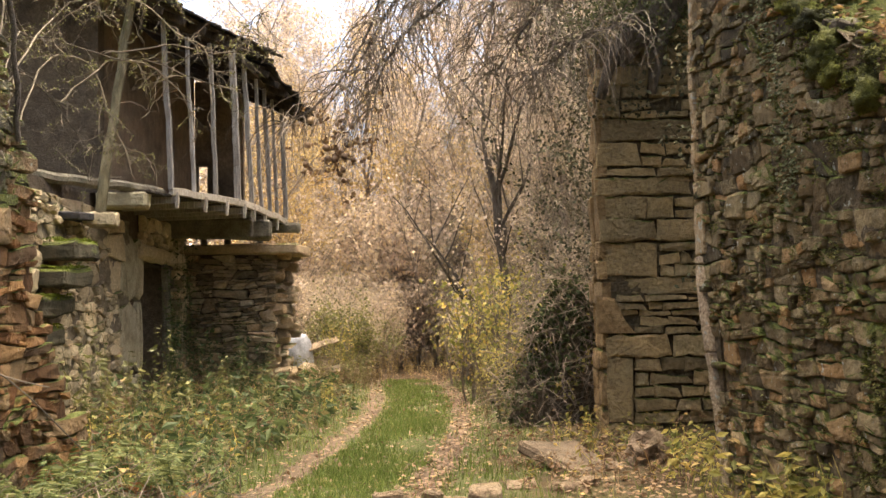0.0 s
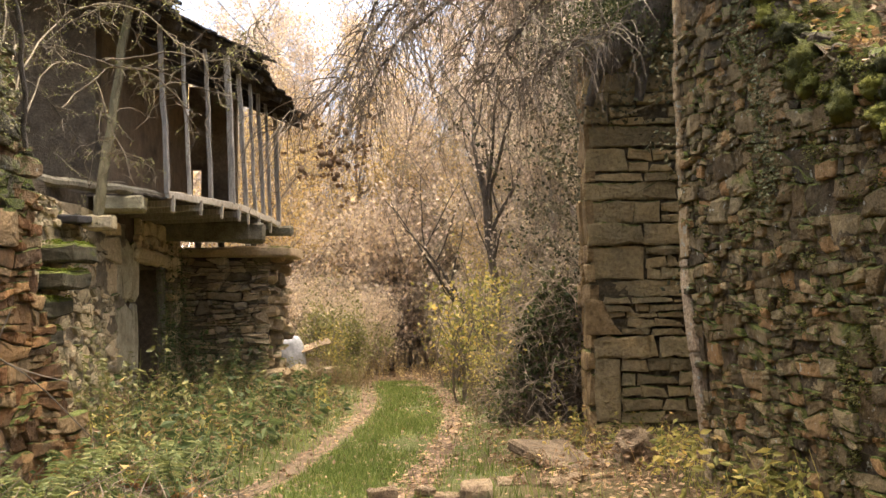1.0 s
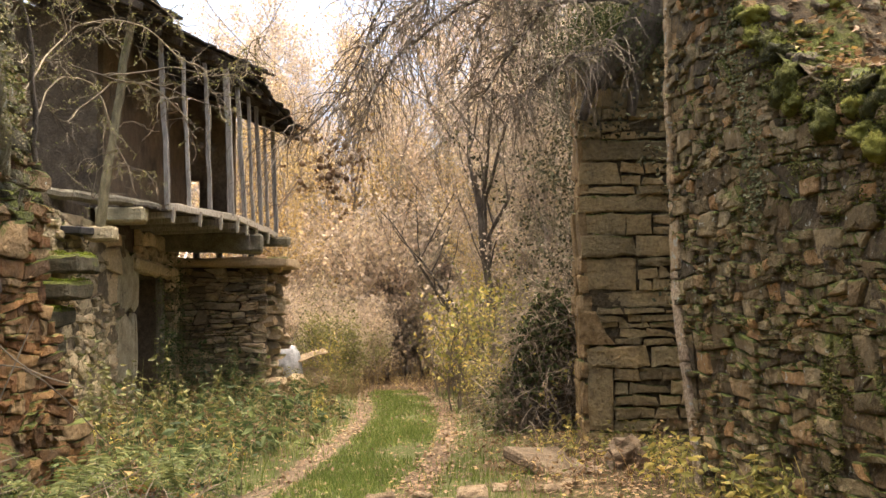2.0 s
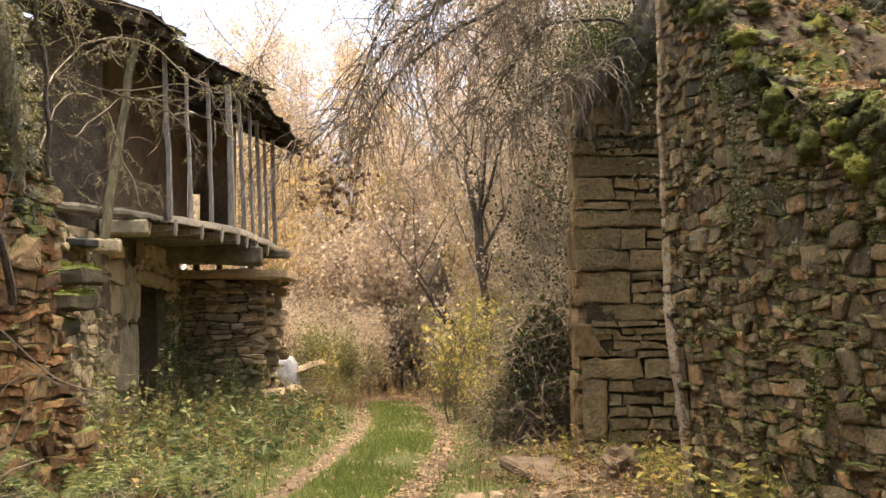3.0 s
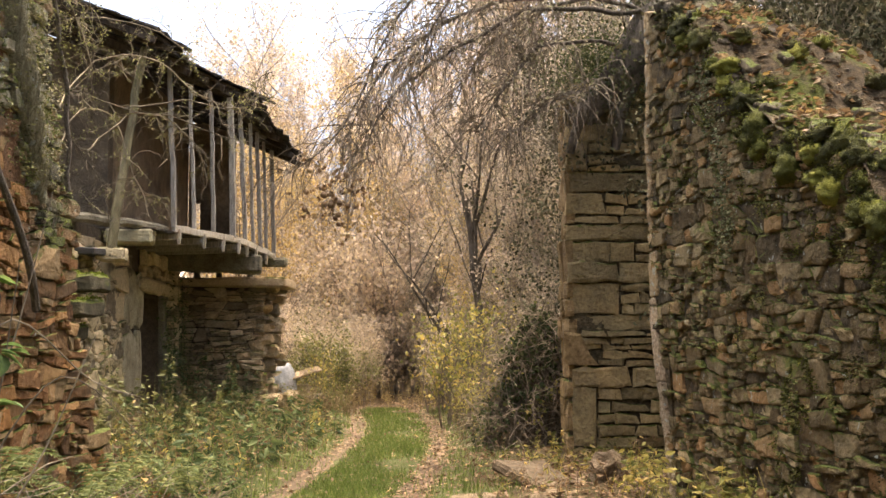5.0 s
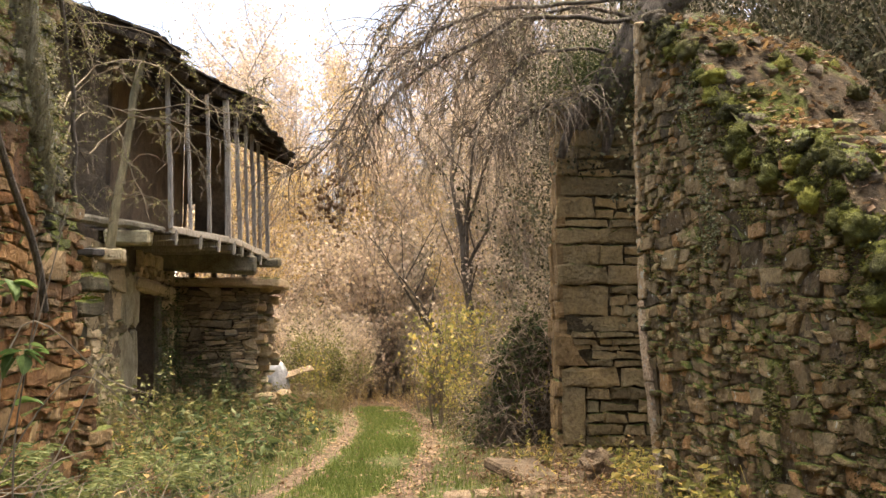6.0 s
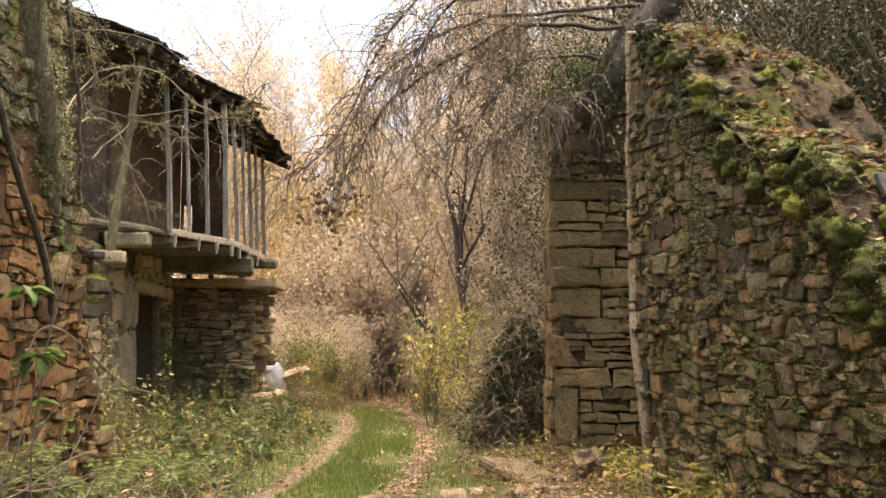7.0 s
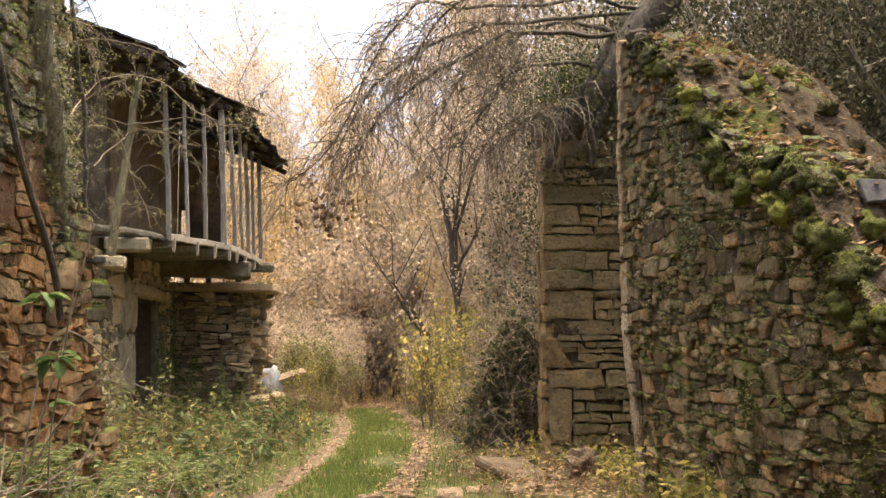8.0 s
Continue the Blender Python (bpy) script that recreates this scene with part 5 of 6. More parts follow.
spread_copies(bare, [(3.0, 17.0, 0.85), (4.6, 17.8, 1.0), (2.2, 21.0, 0.9), (6.4, 18.0, 1.1), (3.8, 21.4, 1.1)], "bare lichened trees")


def wall_growth():
    """Lichen and small dry growth on the upper part of the red wall."""
    h, k = Heap(), Heap()
    for i in range(700):
        u = rnd(1.9, 5.5)
        z = min(left_top(u), rnd(2.6, 5.3))
        p = Vector((-2.9 + rnd(0.0, 0.12), 9.0 - u, z + rnd(-0.1, 0.05)))
        for _ in range(5):
            (h if i % 3 else k).leaf(p + Vector((rnd(-0.03, 0.05), rnd(-0.06, 0.06), rnd(-0.08, 0.05))), rnd(0.012, 0.03), Vector((0.7, rnd(-0.6, 0.6), rnd(-1, 0.3))), 0.5)
    h.done("wall_lichen", LEAF_OLIVE, None, "pale grey lichen tufts hanging on the red wall", "lichen", "stuff")
    k.done("wall_moss", MOSS, None, "green moss patches on the red wall", "moss", "stuff")


wall_growth()


# a darker trunk and grey brush at the wood's edge
tree("dark_tree", 1.42, 20.6, 7.0, 0.1, LEAF_TAN, "slim dark trunked tree with sparse tan leaves beside the lane", 0.08, 3, (-0.1, 0), 3, BARK, 3)
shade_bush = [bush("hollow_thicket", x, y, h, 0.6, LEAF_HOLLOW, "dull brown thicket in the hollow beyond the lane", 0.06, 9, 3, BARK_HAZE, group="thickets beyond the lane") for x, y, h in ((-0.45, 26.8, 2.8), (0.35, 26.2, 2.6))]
spread_copies(shade_bush, [(-1.0, 27.6, 1.0), (0.9, 27.0, 1.1), (0.0, 28.2, 1.2)], "thickets beyond the lane")
brush = [bush("grey_brush", x, y, 2.4, 0.6, LEAF_PALE, "grey tangle of bare brushwood before the wood", 0.04, 12, 1, BARK_STEM, group="brushwood before the wood") for x, y in ((1.7, 23.4), (2.3, 22.2))]
spread_copies(brush, [(2.2, 19.2, 1.1), (2.0, 17.4, 0.9)], "brushwood before the wood")
bush("pale_green_shrub", -2.3, 21.9, 2.2, 0.55, LEAF_OLIVE, "sparse pale green shrub behind the dry stone wall", 0.06, 7, 3)
bush("pale_green_shrub", -1.75, 22.6, 1.7, 0.5, LEAF_OLIVE, "small pale green shrub near the lane's bend", 0.06, 6, 3)


def seed_heads():
    """Round brown fruits left hanging on the drooping twigs."""
    bm = bmesh.new()
    bmesh.ops.create_icosphere(bm, subdivisions=2, radius=0.03)
    for v in bm.verts:
        v.co *= 1 + 0.2 * noise.noise(v.co * 40)
    me = bpy.data.meshes.new("dry_fruit")
    bm.to_mesh(me)
    bm.free()
    me.materials.append(LEAF_BROWN)
    t = bpy.data.objects["old_tree"]
    for i in range(22):
        ob = new("dry_fruit", me)
        ob.location = (-1.0 + RNG.gauss(0, 0.13), 10.9 + RNG.gauss(0, 0.15), 3.02 + RNG.gauss(0, 0.17))
        ob.scale = [rnd(0.8, 1.3)] * 3
        ob.parent = t
        ob.matrix_parent_inverse = home(t).inverted()
    h = Heap()
    for i in range(26):
        a = Vector((-0.75 + rnd(-0.25, 0.2), 11 + rnd(-0.2, 0.2), 3.75 + rnd(-0.2, 0.3)))
        b = Vector((-1.0 + RNG.gauss(0, 0.13), 10.9 + RNG.gauss(0, 0.15), 3.0 + RNG.gauss(0, 0.17)))
        h.tube(limb_curve([a, (a + b) / 2 + Vector((rnd(-0.1, 0.1), 0, 0.08)), b], 4), 0.004, 0.002, 3)
    h.done("fruiting_twig_growth", TWIG, t, kind="stuff")


seed_heads()


def wall_tufts():
    """Moss and small growth rooted in the joints of the right wall."""
    h, k = Heap(), Heap()
    for i in range(820):
        u = 0.3 + 5.2 * RNG.random() ** 0.75
        z = rnd(0.1, 1.0) * right_top(u)
        if noise.noise(Vector((u * 1.5, z * 1.5, 9))) < 0.12 - 0.08 * u:
            continue
        p = Vector(RIGHT_AT) + Vector(RIGHT_ALONG).normalized() * (u + end_batter(z)) + Vector(RIGHT_OUT).normalized() * 0.025 + Vector((0, 0, z))
        r = rnd(0.02, 0.07)
        for _ in range(int(30 + r * 600)):
            q = p + Vector((rnd(-0.01, 0.02), rnd(-r, r) * 1.5, RNG.gauss(0, r * 0.6)))
            (h if i % 3 else k).leaf(q, rnd(0.012, 0.03), Vector((-0.8, rnd(-0.6, 0.6), rnd(-0.8, 0.5))), 0.5)
    way, face = Vector(RIGHT_ALONG).normalized(), Vector(RIGHT_OUT).normalized()
    strand = Heap()
    for i in range(800):
        z = rnd(2.1, 3.75)
        u = 1.5 + 0.12 * math.sin(z * 3.1) + 0.1 * (3.4 - z) + RNG.gauss(0, 0.09)
        p = Vector(RIGHT_AT) + way * (u + end_batter(z)) + face * rnd(0.03, 0.07) + Vector((0, 0, z))
        strand.leaf(p, rnd(0.015, 0.036), Vector((-0.7, rnd(-0.6, 0.6), rnd(-0.9, 0.3))), 0.7)
    strand.done("wall_creeper", LEAF_CREEPER, None, "grey green creeper trailing down the schist wall", "creeper", "stuff")
    h.done("wall_tuft_moss", MOSS, None, "moss tufts in the joints of the schist wall", "moss", "stuff")
    k.done("wall_tuft_growth", LEAF_OLIVE, None, "small olive plants in the joints of the schist wall", "plants", "stuff")


wall_tufts()

# ---- low growth ----
def free_spot(x, y):
    """True where nothing built stands."""
    if x < -4.0 and y < 18.4 or x < -2.5 and 17.9 < y < 19.6:
        return False
    if x > 2.0 + 0.16 * (8.6 - y) - 0.05 and y < 8.7 or x > 1.6 and 11.9 < y < 12.8:
        return False
    return not (x < -3.0 and y < 8.9)


def weeds(name, count, area, tall, mat, label, leaf_len, keep=None, lean=0.25, clump=True):
    """Upright stems with paired leaves, all over a strip of ground."""
    h = Heap()
    n = 0
    while n < count:
        x, y = rnd(area[0], area[1]), rnd(area[2], area[3])
        n += 1
        if not free_spot(x, y) or (keep and RNG.random() > keep(x, y)):
            continue
        z = floor_z(x, y)
        patch = 0.5 + 0.8 * noise.noise(Vector((x * 1.1, y * 0.9, len(name)))) + 0.4 * noise.noise(Vector((x * 3, y * 3, 5)))
        if clump and RNG.random() > patch * 1.9:
            continue
        ht = rnd(*tall) * (0.55 + 0.9 * max(0.0, patch) if clump else 1.0)
        d = Vector((rnd(-lean, lean), rnd(-lean, lean), 1)).normalized()
        p = Vector((x, y, z))
        pts = [p + d * ht * k / 3 + Vector((rnd(-0.03, 0.03), rnd(-0.03, 0.03), 0)) * k for k in range(4)]
        h.tube(pts, 0.004, 0.002, 3)
        m = int(4 + ht * 16)
        for i in range(m):
            q = p + d * ht * (0.25 + 0.75 * i / m)
            a = rnd(0, 6.28)
            h.leaf(q, leaf_len * rnd(0.35, 1.25), Vector((math.cos(a), math.sin(a), rnd(-0.9, 0.3))), rnd(0.3, 0.5))
    return h.done(name, mat, None, label, "plants", "stuff")


def left_keep(x, y):
    edge = lane_x(y) - 0.82 - 0.15 * math.sin(y * 0.8)
    return max(0.0, min(1.0, (edge - x) / 0.5))


weeds("nettles", 500, (-4.2, -1.2, 8.8, 18.2), (0.12, 0.58), LEAF_GREEN, "dull green nettles and weeds along the house wall", 0.15, left_keep)
weeds("tall_nettles", 60, (-4.0, -2.8, 15.8, 18.1), (0.5, 1.2), LEAF_GREEN, "tall nettles growing up the dry stone wall", 0.1)
weeds("yellowing_weeds", 200, (-4.2, -1.1, 8.8, 21.5), (0.12, 0.42), LEAF_LIME, "yellowing weeds on the verge", 0.08, left_keep)
weeds("dry_stalks", 420, (-4.0, -1.1, 8.8, 22), (0.2, 0.6), STRAW, "dry brown stalks among the weeds", 0.05, left_keep)
weeds("heap_plants", 300, (-3.0, -1.6, 3.2, 9.2), (0.1, 0.4), LEAF_GREEN, "small green plants on the rubble heap", 0.07)
weeds("right_weeds", 130, (0.45, 2.3, 8.6, 12.0), (0.06, 0.3), LEAF_LIME, "yellow green weeds at the foot of the right wall", 0.08, lambda x, y: min(1, max(0, (x - 0.6) / 0.9)))
weeds("withered_weeds", 150, (0.5, 2.3, 8.2, 12.0), (0.05, 0.3), LEAF_BROWN, "withered brown weeds among the fallen stones", 0.07)
weeds("wall_foot_weeds", 120, (1.55, 2.4, 6.3, 8.8), (0.22, 0.5), LEAF_LIME, "yellow and green weeds along the wall foot", 0.1, lambda x, y: 1.0 if x > 1.75 + 0.16 * (8.8 - y) else 0.12, clump=False)
weeds("verge_stalks", 420, (0.5, 3.2, 12.6, 22), (0.2, 0.7), STRAW, "dry brown stalks on the far verge", 0.05)
weeds("far_weeds", 900, (-4.5, 3.5, 19.8, 26.5), (0.15, 0.65), STRAW_GOLD, "golden brown weeds before the wood", 0.07, lambda x, y: min(1.0, max(0.0, abs(x - lane_x(y)) - 0.7) + 0.8 * (y > 21.6)))


def grass():
    h = Heap()
    for i in range(60000):
        y = 6.5 + 15.0 * RNG.random() ** 1.4
        x0 = lane_x(y)
        x = x0 + RNG.gauss(0, 0.28) if RNG.random() < 0.66 else rnd(-4, 2.2)
        strip = abs(x - x0)
        if x > 1.0 and y < 14 and RNG.random() < 0.8:
            continue
        if 0.5 < strip < 0.76 and y < 22 and RNG.random() < 0.85 or not free_spot(x, y):
            continue
        if RNG.random() > 0.75 + 1.3 * noise.noise(Vector((x * 1.6, y * 0.9, 8))):
            continue
        z = floor_z(x, y)
        ln = rnd(0.03, 0.085) * (1.0 if strip < 0.6 else 1.7)
        a = rnd(0, 6.28)
        w = Vector((math.cos(a), math.sin(a), 0)) * rnd(0.003, 0.006)
        tip = Vector((x + rnd(-0.04, 0.04), y + rnd(-0.04, 0.04), z + ln))
        b = Vector((x, y, z - 0.005))
        n = len(h.v)
        h.v.extend((b - w, b + w, tip))
        h.f.append((n, n + 1, n + 2))
    h.done("grass", GRASS, None, "short green grass on the lane", "grass", "stuff")


grass()


def fallen_leaves():
    h = Heap()
    for i in range(17000):
        y = 5.5 + 20 * RNG.random() ** 1.4
        r = RNG.random()
        x0 = lane_x(y)
        x = x0 + RNG.gauss(0.66, 0.14) if r < 0.24 else x0 + RNG.gauss(-0.68, 0.16) if r < 0.32 else rnd(0.9, 2.4) if r < 0.62 else x0 + rnd(-0.6, 0.6) if r < 0.68 else rnd(-4.1, 2)
        if not free_spot(x, y):
            continue
        h.blade(Vector((x, y, floor_z(x, y) + rnd(0.008, 0.03))), rnd(0.03, 0.07), 0.7, 0.25)
    for i in range(4600):
        u, v = rnd(0.0, 6.5), abs(RNG.gauss(0, 0.9)) + 0.05
        if v < 5:
            h.blade(bank_place(u, v) + Vector((0, 0, rnd(0.01, 0.04))), rnd(0.04, 0.09), 0.7, 0.3)
    for i in range(900):
        x, y = rnd(-3.0, -1.3), rnd(2, 9)
        h.blade(Vector((x, y, floor_z(x, y) + rnd(0.01, 0.03))), rnd(0.04, 0.08), 0.7, 0.3)
    h.done("fallen_leaves", LEAF_BROWN, None, "dry brown and tan fallen leaves strewn over the ground", "leaves", "stuff")


fallen_leaves()


def moss_cushions():
    """Moss along the broken wall head: plump cushions that hang over the lip, with a nap of small pointed tufts."""
    bm = bmesh.new()
    bmesh.ops.create_icosphere(bm, subdivisions=3, radius=1.0)
    ball, skin = [v.co.copy() for v in bm.verts], [tuple(v.index for v in f.verts) for f in bm.faces]
    bm.free()
    way, face = Vector(RIGHT_ALONG).normalized(), Vector(RIGHT_OUT).normalized()
    h, nap = Heap(), Heap()
    for i in range(210):
        u = rnd(0.35, 5.3)
        lip = i < 150
        v = abs(RNG.gauss(0.0, 0.12)) if lip else rnd(0.25, 1.5)
        r = rnd(0.03, 0.085) if lip else rnd(0.03, 0.1)
        c = bank_place(u, v) - Vector((0, 0, r * (0.3 if lip else 0.5)))
        if lip and RNG.random() < 0.55:
            c = Vector(RIGHT_AT) + way * u + face * rnd(0.0, 0.05) + Vector((0, 0, right_top(u) - rnd(0.0, 0.3)))
        wide, deep, tall = r * rnd(1.1, 1.9), r * rnd(0.8, 1.2), r * rnd(0.7, 1.25)
        pts = []
        for d in ball:
            k = 1 + 0.45 * noise.noise(d * 1.6 + c * 5) + 0.3 * noise.noise(d * 4 + c * 5) + 0.16 * noise.noise(d * 11 + c)
            pts.append(c + (way * d.x * wide + face * d.y * deep + Vector((0, 0, d.z * tall))) * k)
        h.add(pts, skin)
        for _ in range(150):
            k = RNG.randrange(len(ball))
            if ball[k].z > -0.4:
                nap.leaf(pts[k] - ball[k] * 0.004, rnd(0.014, 0.034), ball[k] + Vector((rnd(-0.6, 0.6), rnd(-0.6, 0.6), rnd(-0.2, 0.6))), 0.6)
    for i in range(420):
        u = rnd(0.5, 5.2)
        hang = abs(RNG.gauss(0, 0.22)) * (0.4 + max(0, noise.noise(Vector((u * 2.2, 0, 0)))) * 2)
        p = Vector(RIGHT_AT) + way * u + face * rnd(0.03, 0.06) + Vector((0, 0, right_top(u) - hang))
        for k in range(5):
            nap.leaf(p + Vector((rnd(-0.02, 0.02), rnd(-0.04, 0.04), rnd(-0.03, 0.03))), rnd(0.012, 0.028), Vector((-0.6, rnd(-0.4, 0.4), rnd(-0.8, 0.4))), 0.7)
    h.done("moss", MOSS, None, "plump green and olive moss cushions on the broken wall head", "moss", "stuff", True)
    nap.done("moss_nap", MOSS, None, "pointed moss tufts hanging over the broken wall head", "moss", "stuff")


moss_cushions()


def loose_stone(name, p, size, mat, label, turn=0, tilt=0, group=""):
    t = thing(name, p, label, "stone", group)
    bm = bmesh.new()
    block(bm, pose(p[0], p[1], p[2] + size[2] * 0.4, tilt, tilt * 0.5, turn), size, min(size) * 0.35, 3, min(size) * 0.25)
    part(name + "_body", bm, mat, t)


def on_bank(name, u, v, size, mat, label, group, sink=0.3):
    """A stone lying on the bank's slope."""
    p = bank_place(u, v)
    e1, e2 = bank_place(u + 0.15, v) - bank_place(u - 0.15, v), bank_place(u, v + 0.15) - bank_place(u, max(v - 0.15, 0))
    n = e1.cross(e2).normalized()
    n = n if n.z > 0 else -n
    t = thing(name, p, label, "stone", group)
    bm = bmesh.new()
    turn = n.to_track_quat("Z", "Y").to_matrix().to_4x4()
    block(bm, Matrix.Translation(p + n * size[2] * (0.5 - sink)) @ turn @ pose(0, 0, 0, rnd(-9, 9), rnd(-9, 9), rnd(0, 180)), size, min(size) * 0.3, 2, min(size) * 0.2)
    part(name + "_body", bm, mat, t)


for u, v, w in ((2.95, 0.42, 0.27), (3.6, 0.45, 0.24), (3.9, 0.8, 0.2), (2.3, 0.8, 0.2), (4.6, 0.9, 0.24), (3.2, 0.9, 0.2), (4.25, 0.45, 0.22)):
    on_bank("loose_slate", u, v, (w, w * 0.75, 0.04), SLATE, "loose dark grey slate lying on the mossy bank", "loose slates on the bank", 0.0)
for i in range(70):
    s = rnd(0.07, 0.2)
    on_bank("bank_stone", rnd(0.2, 5.2), rnd(0.03, 1.4) if i < 50 else abs(RNG.gauss(0, 0.1)) + 0.02, (s, s * rnd(0.6, 0.9), s * 0.6), STONE_B, "dark mossy stone embedded in the bank", "stones on the bank", 0.35)
loose_stone("flat_slab", (1.12, 9.75, ground_z(1.12, 9.75) + 0.03), (0.62, 0.9, 0.1), STONE_LANE, "flat tan stone slab lying beside the lane", 28, 9)
loose_stone("fallen_block", (1.75, 9.6, 0.03), (0.3, 0.34, 0.32), STONE_LANE, "squared fallen stone block by the pier", 15, 4)
for x, y, s in ((-0.44, 8.35, 0.24), (0.3, 8.3, 0.3), (0.6, 8.75, 0.26), (0.05, 8.1, 0.2), (0.95, 8.5, 0.34), (-0.1, 8.5, 0.16), (1.3, 8.9, 0.2), (1.75, 10.9, 0.25), (1.5, 11.3, 0.2), (1.55, 10.3, 0.17)):
    loose_stone("loose_stone", (x, y, 0.0), (s, s * rnd(0.6, 0.9), s * 0.4), STONE_LANE, "tan broken stone lying on the lane", rnd(0, 90), rnd(-8, 8), "broken stones on the ground")


def sack():
    t = thing("white_sack", (-2.72, 20.9, 0.1), "slumped dirty white plastic sack behind the dry stone wall", "sack")
    bm = bmesh.new()
    bmesh.ops.create_icosphere(bm, subdivisions=4, radius=1.0)
    for v in bm.verts:
        k = 1 + 0.15 * noise.noise(v.co * 1.3) + 0.09 * noise.noise(v.co * 4) + 0.03 * noise.noise(v.co * 11)
        v.co = Vector((-2.74 + v.co.x * 0.27 * k, 20.9 + v.co.y * 0.22 * k, 0.5 + v.co.z * 0.46 * k))
    part("sack_body", bm, WHITE, t, shade=True)


sack()
lone_beam("pale_board", (-2.6, 20.85, 0.66), (-2.02, 21.1, 0.84), 0.2, 0.03, STONE_LANE, "pale flat board propped on the rubble", "board", side=(0, -0.55, 0.83), worn=0.015)
for x, y, s in ((-2.3, 21.05, 0.5), (-2.0, 20.6, 0.35), (-2.5, 20.4, 0.4), (-1.85, 21.3, 0.3)):
    loose_stone("rubble_stone", (x, y, 0.05), (s, s * 0.8, s * 0.9), STONE_D, "mossy rubble stone by the wall", rnd(0, 90), 5, "rubble by the sack")


def near_plant():
    t = thing("leafy_shoot", (-1.95, 3.6, 0.6), "thin dark shoots with broad green leaves on the rubble heap", "plant")
    lv = Heap()
    for pts in ([(-1.95, 3.6, 0.5), (-1.93, 3.5, 1.0), (-1.86, 3.45, 1.45), (-1.8, 3.4, 1.8)], [(-2.1, 3.5, 0.6), (-1.95, 3.6, 1.55), (-1.6, 3.8, 1.3), (-1.4, 3.9, 1.22)],
                [(-2.0, 3.7, 0.6), (-1.8, 3.8, 1.0), (-1.62, 3.9, 1.5)], [(-2.3, 4.2, 0.7), (-1.9, 4.3, 1.3), (-1.5, 4.6, 0.9)], [(-2.2, 3.9, 0.7), (-2.0, 4.0, 1.6), (-1.9, 4.1, 2.2)]):
        h = Heap()
        h.tube(limb_curve(pts), 0.006, 0.002, 5)
        h.done("shoot", TWIG, t)
    for p, d in (((-1.9, 3.45, 1.43), (-0.7, -0.2, -0.25)), ((-1.9, 3.45, 1.44), (0.8, 0.1, -0.2)), ((-1.9, 3.45, 1.43), (-0.25, -0.5, -0.55)), ((-1.9, 3.45, 1.43), (0.35, -0.4, -0.6)), ((-1.88, 3.45, 1.45), (0.5, 0.5, 0.0)),
                 ((-1.98, 3.5, 1.74), (-0.7, 0.1, -0.1)), ((-1.98, 3.5, 1.75), (0.3, -0.3, -0.3)), ((-1.96, 3.5, 1.76), (0.8, 0.3, 0.05)), ((-1.95, 3.6, 1.2), (0.5, -0.1, 0.1))):
        for _ in range(2):
            broad_leaf(lv, Vector(p) + Vector((rnd(-0.02, 0.02), 0, rnd(-0.02, 0.02))), rnd(0.09, 0.13), Vector(d) + Vector((rnd(-0.2, 0.2), 0, rnd(-0.15, 0.15))))
    lv.done("foliage", LEAF_FRESH, t, kind="stuff")


def broad_leaf(h, p, size, d):
    """An oval leaf, folded along its rib and curling down at the tip."""
    d = d.normalized()
    s = d.cross(Vector((0.1, 0.2, 1))).normalized()
    n = s.cross(d)
    rows = [(0.0, 0.02), (0.2, 0.26), (0.45, 0.36), (0.7, 0.28), (0.9, 0.12), (1.0, 0.0)]
    verts, faces = [], []
    for a, w in rows:
        c = p + d * size * a - n * size * 0.25 * a * a
        verts += [c - s * size * w + n * size * w * 0.3, c, c + s * size * w + n * size * w * 0.3]
    for i in range(len(rows) - 1):
        k = 3 * i
        faces += [(k, k + 1, k + 4, k + 3), (k + 1, k + 2, k + 5, k + 4)]
    h.add(verts, faces)


near_plant()


def yellow_leaves():
    """Large yellow leaves that stand up from the weeds by the red wall."""
    for x, y, n in ((-2.55, 8.55, 2), (-2.0, 6.3, 1), (-2.95, 9.3, 1), (1.95, 8.0, 2), (1.6, 11.2, 3)):
        z = floor_z(x, y)
        t = thing("yellow_plant", (x, y, z), "low plant with large yellowed leaves", "plant", "yellowed plants")
        lv, st = Heap(), Heap()
        for k in range(n + 1):
            a = rnd(0, 6.28)
            tip = Vector((x + 0.12 * math.cos(a), y + 0.12 * math.sin(a), z + rnd(0.15, 0.38)))
            st.tube([Vector((x, y, z)), (tip + Vector((x, y, z))) / 2 + Vector((0, 0, 0.04)), tip], 0.004, 0.002, 4)
            broad_leaf(lv, tip, rnd(0.06, 0.11), Vector((math.cos(a), math.sin(a), rnd(-0.6, 0.3))))
        st.done("stalk", STRAW, t)
        lv.done("foliage", LEAF_GOLD, t, kind="stuff")


yellow_leaves()
def dry_twig_pile():
    """Dead twigs and canes lying over the rubble heap."""
    h = Heap()
    for i in range(170):
        x, y = rnd(-2.9, -1.5), rnd(2.8, 8.8)
        z = floor_z(x, y)
        a, ln = rnd(0, 6.28), rnd(0.2, 0.7)
        rise = rnd(0.0, 0.35)
        pts = [Vector((x + ln * k / 4 * math.cos(a), y + ln * k / 4 * math.sin(a), z + 0.02 + rise * k / 4 + rnd(0, 0.05))) for k in range(5)]
        h.tube(pts, rnd(0.003, 0.008), 0.002, 4)
    h.done("dead_twigs", TWIG, None, "dead twigs and canes on the rubble heap", "twigs", "stuff")


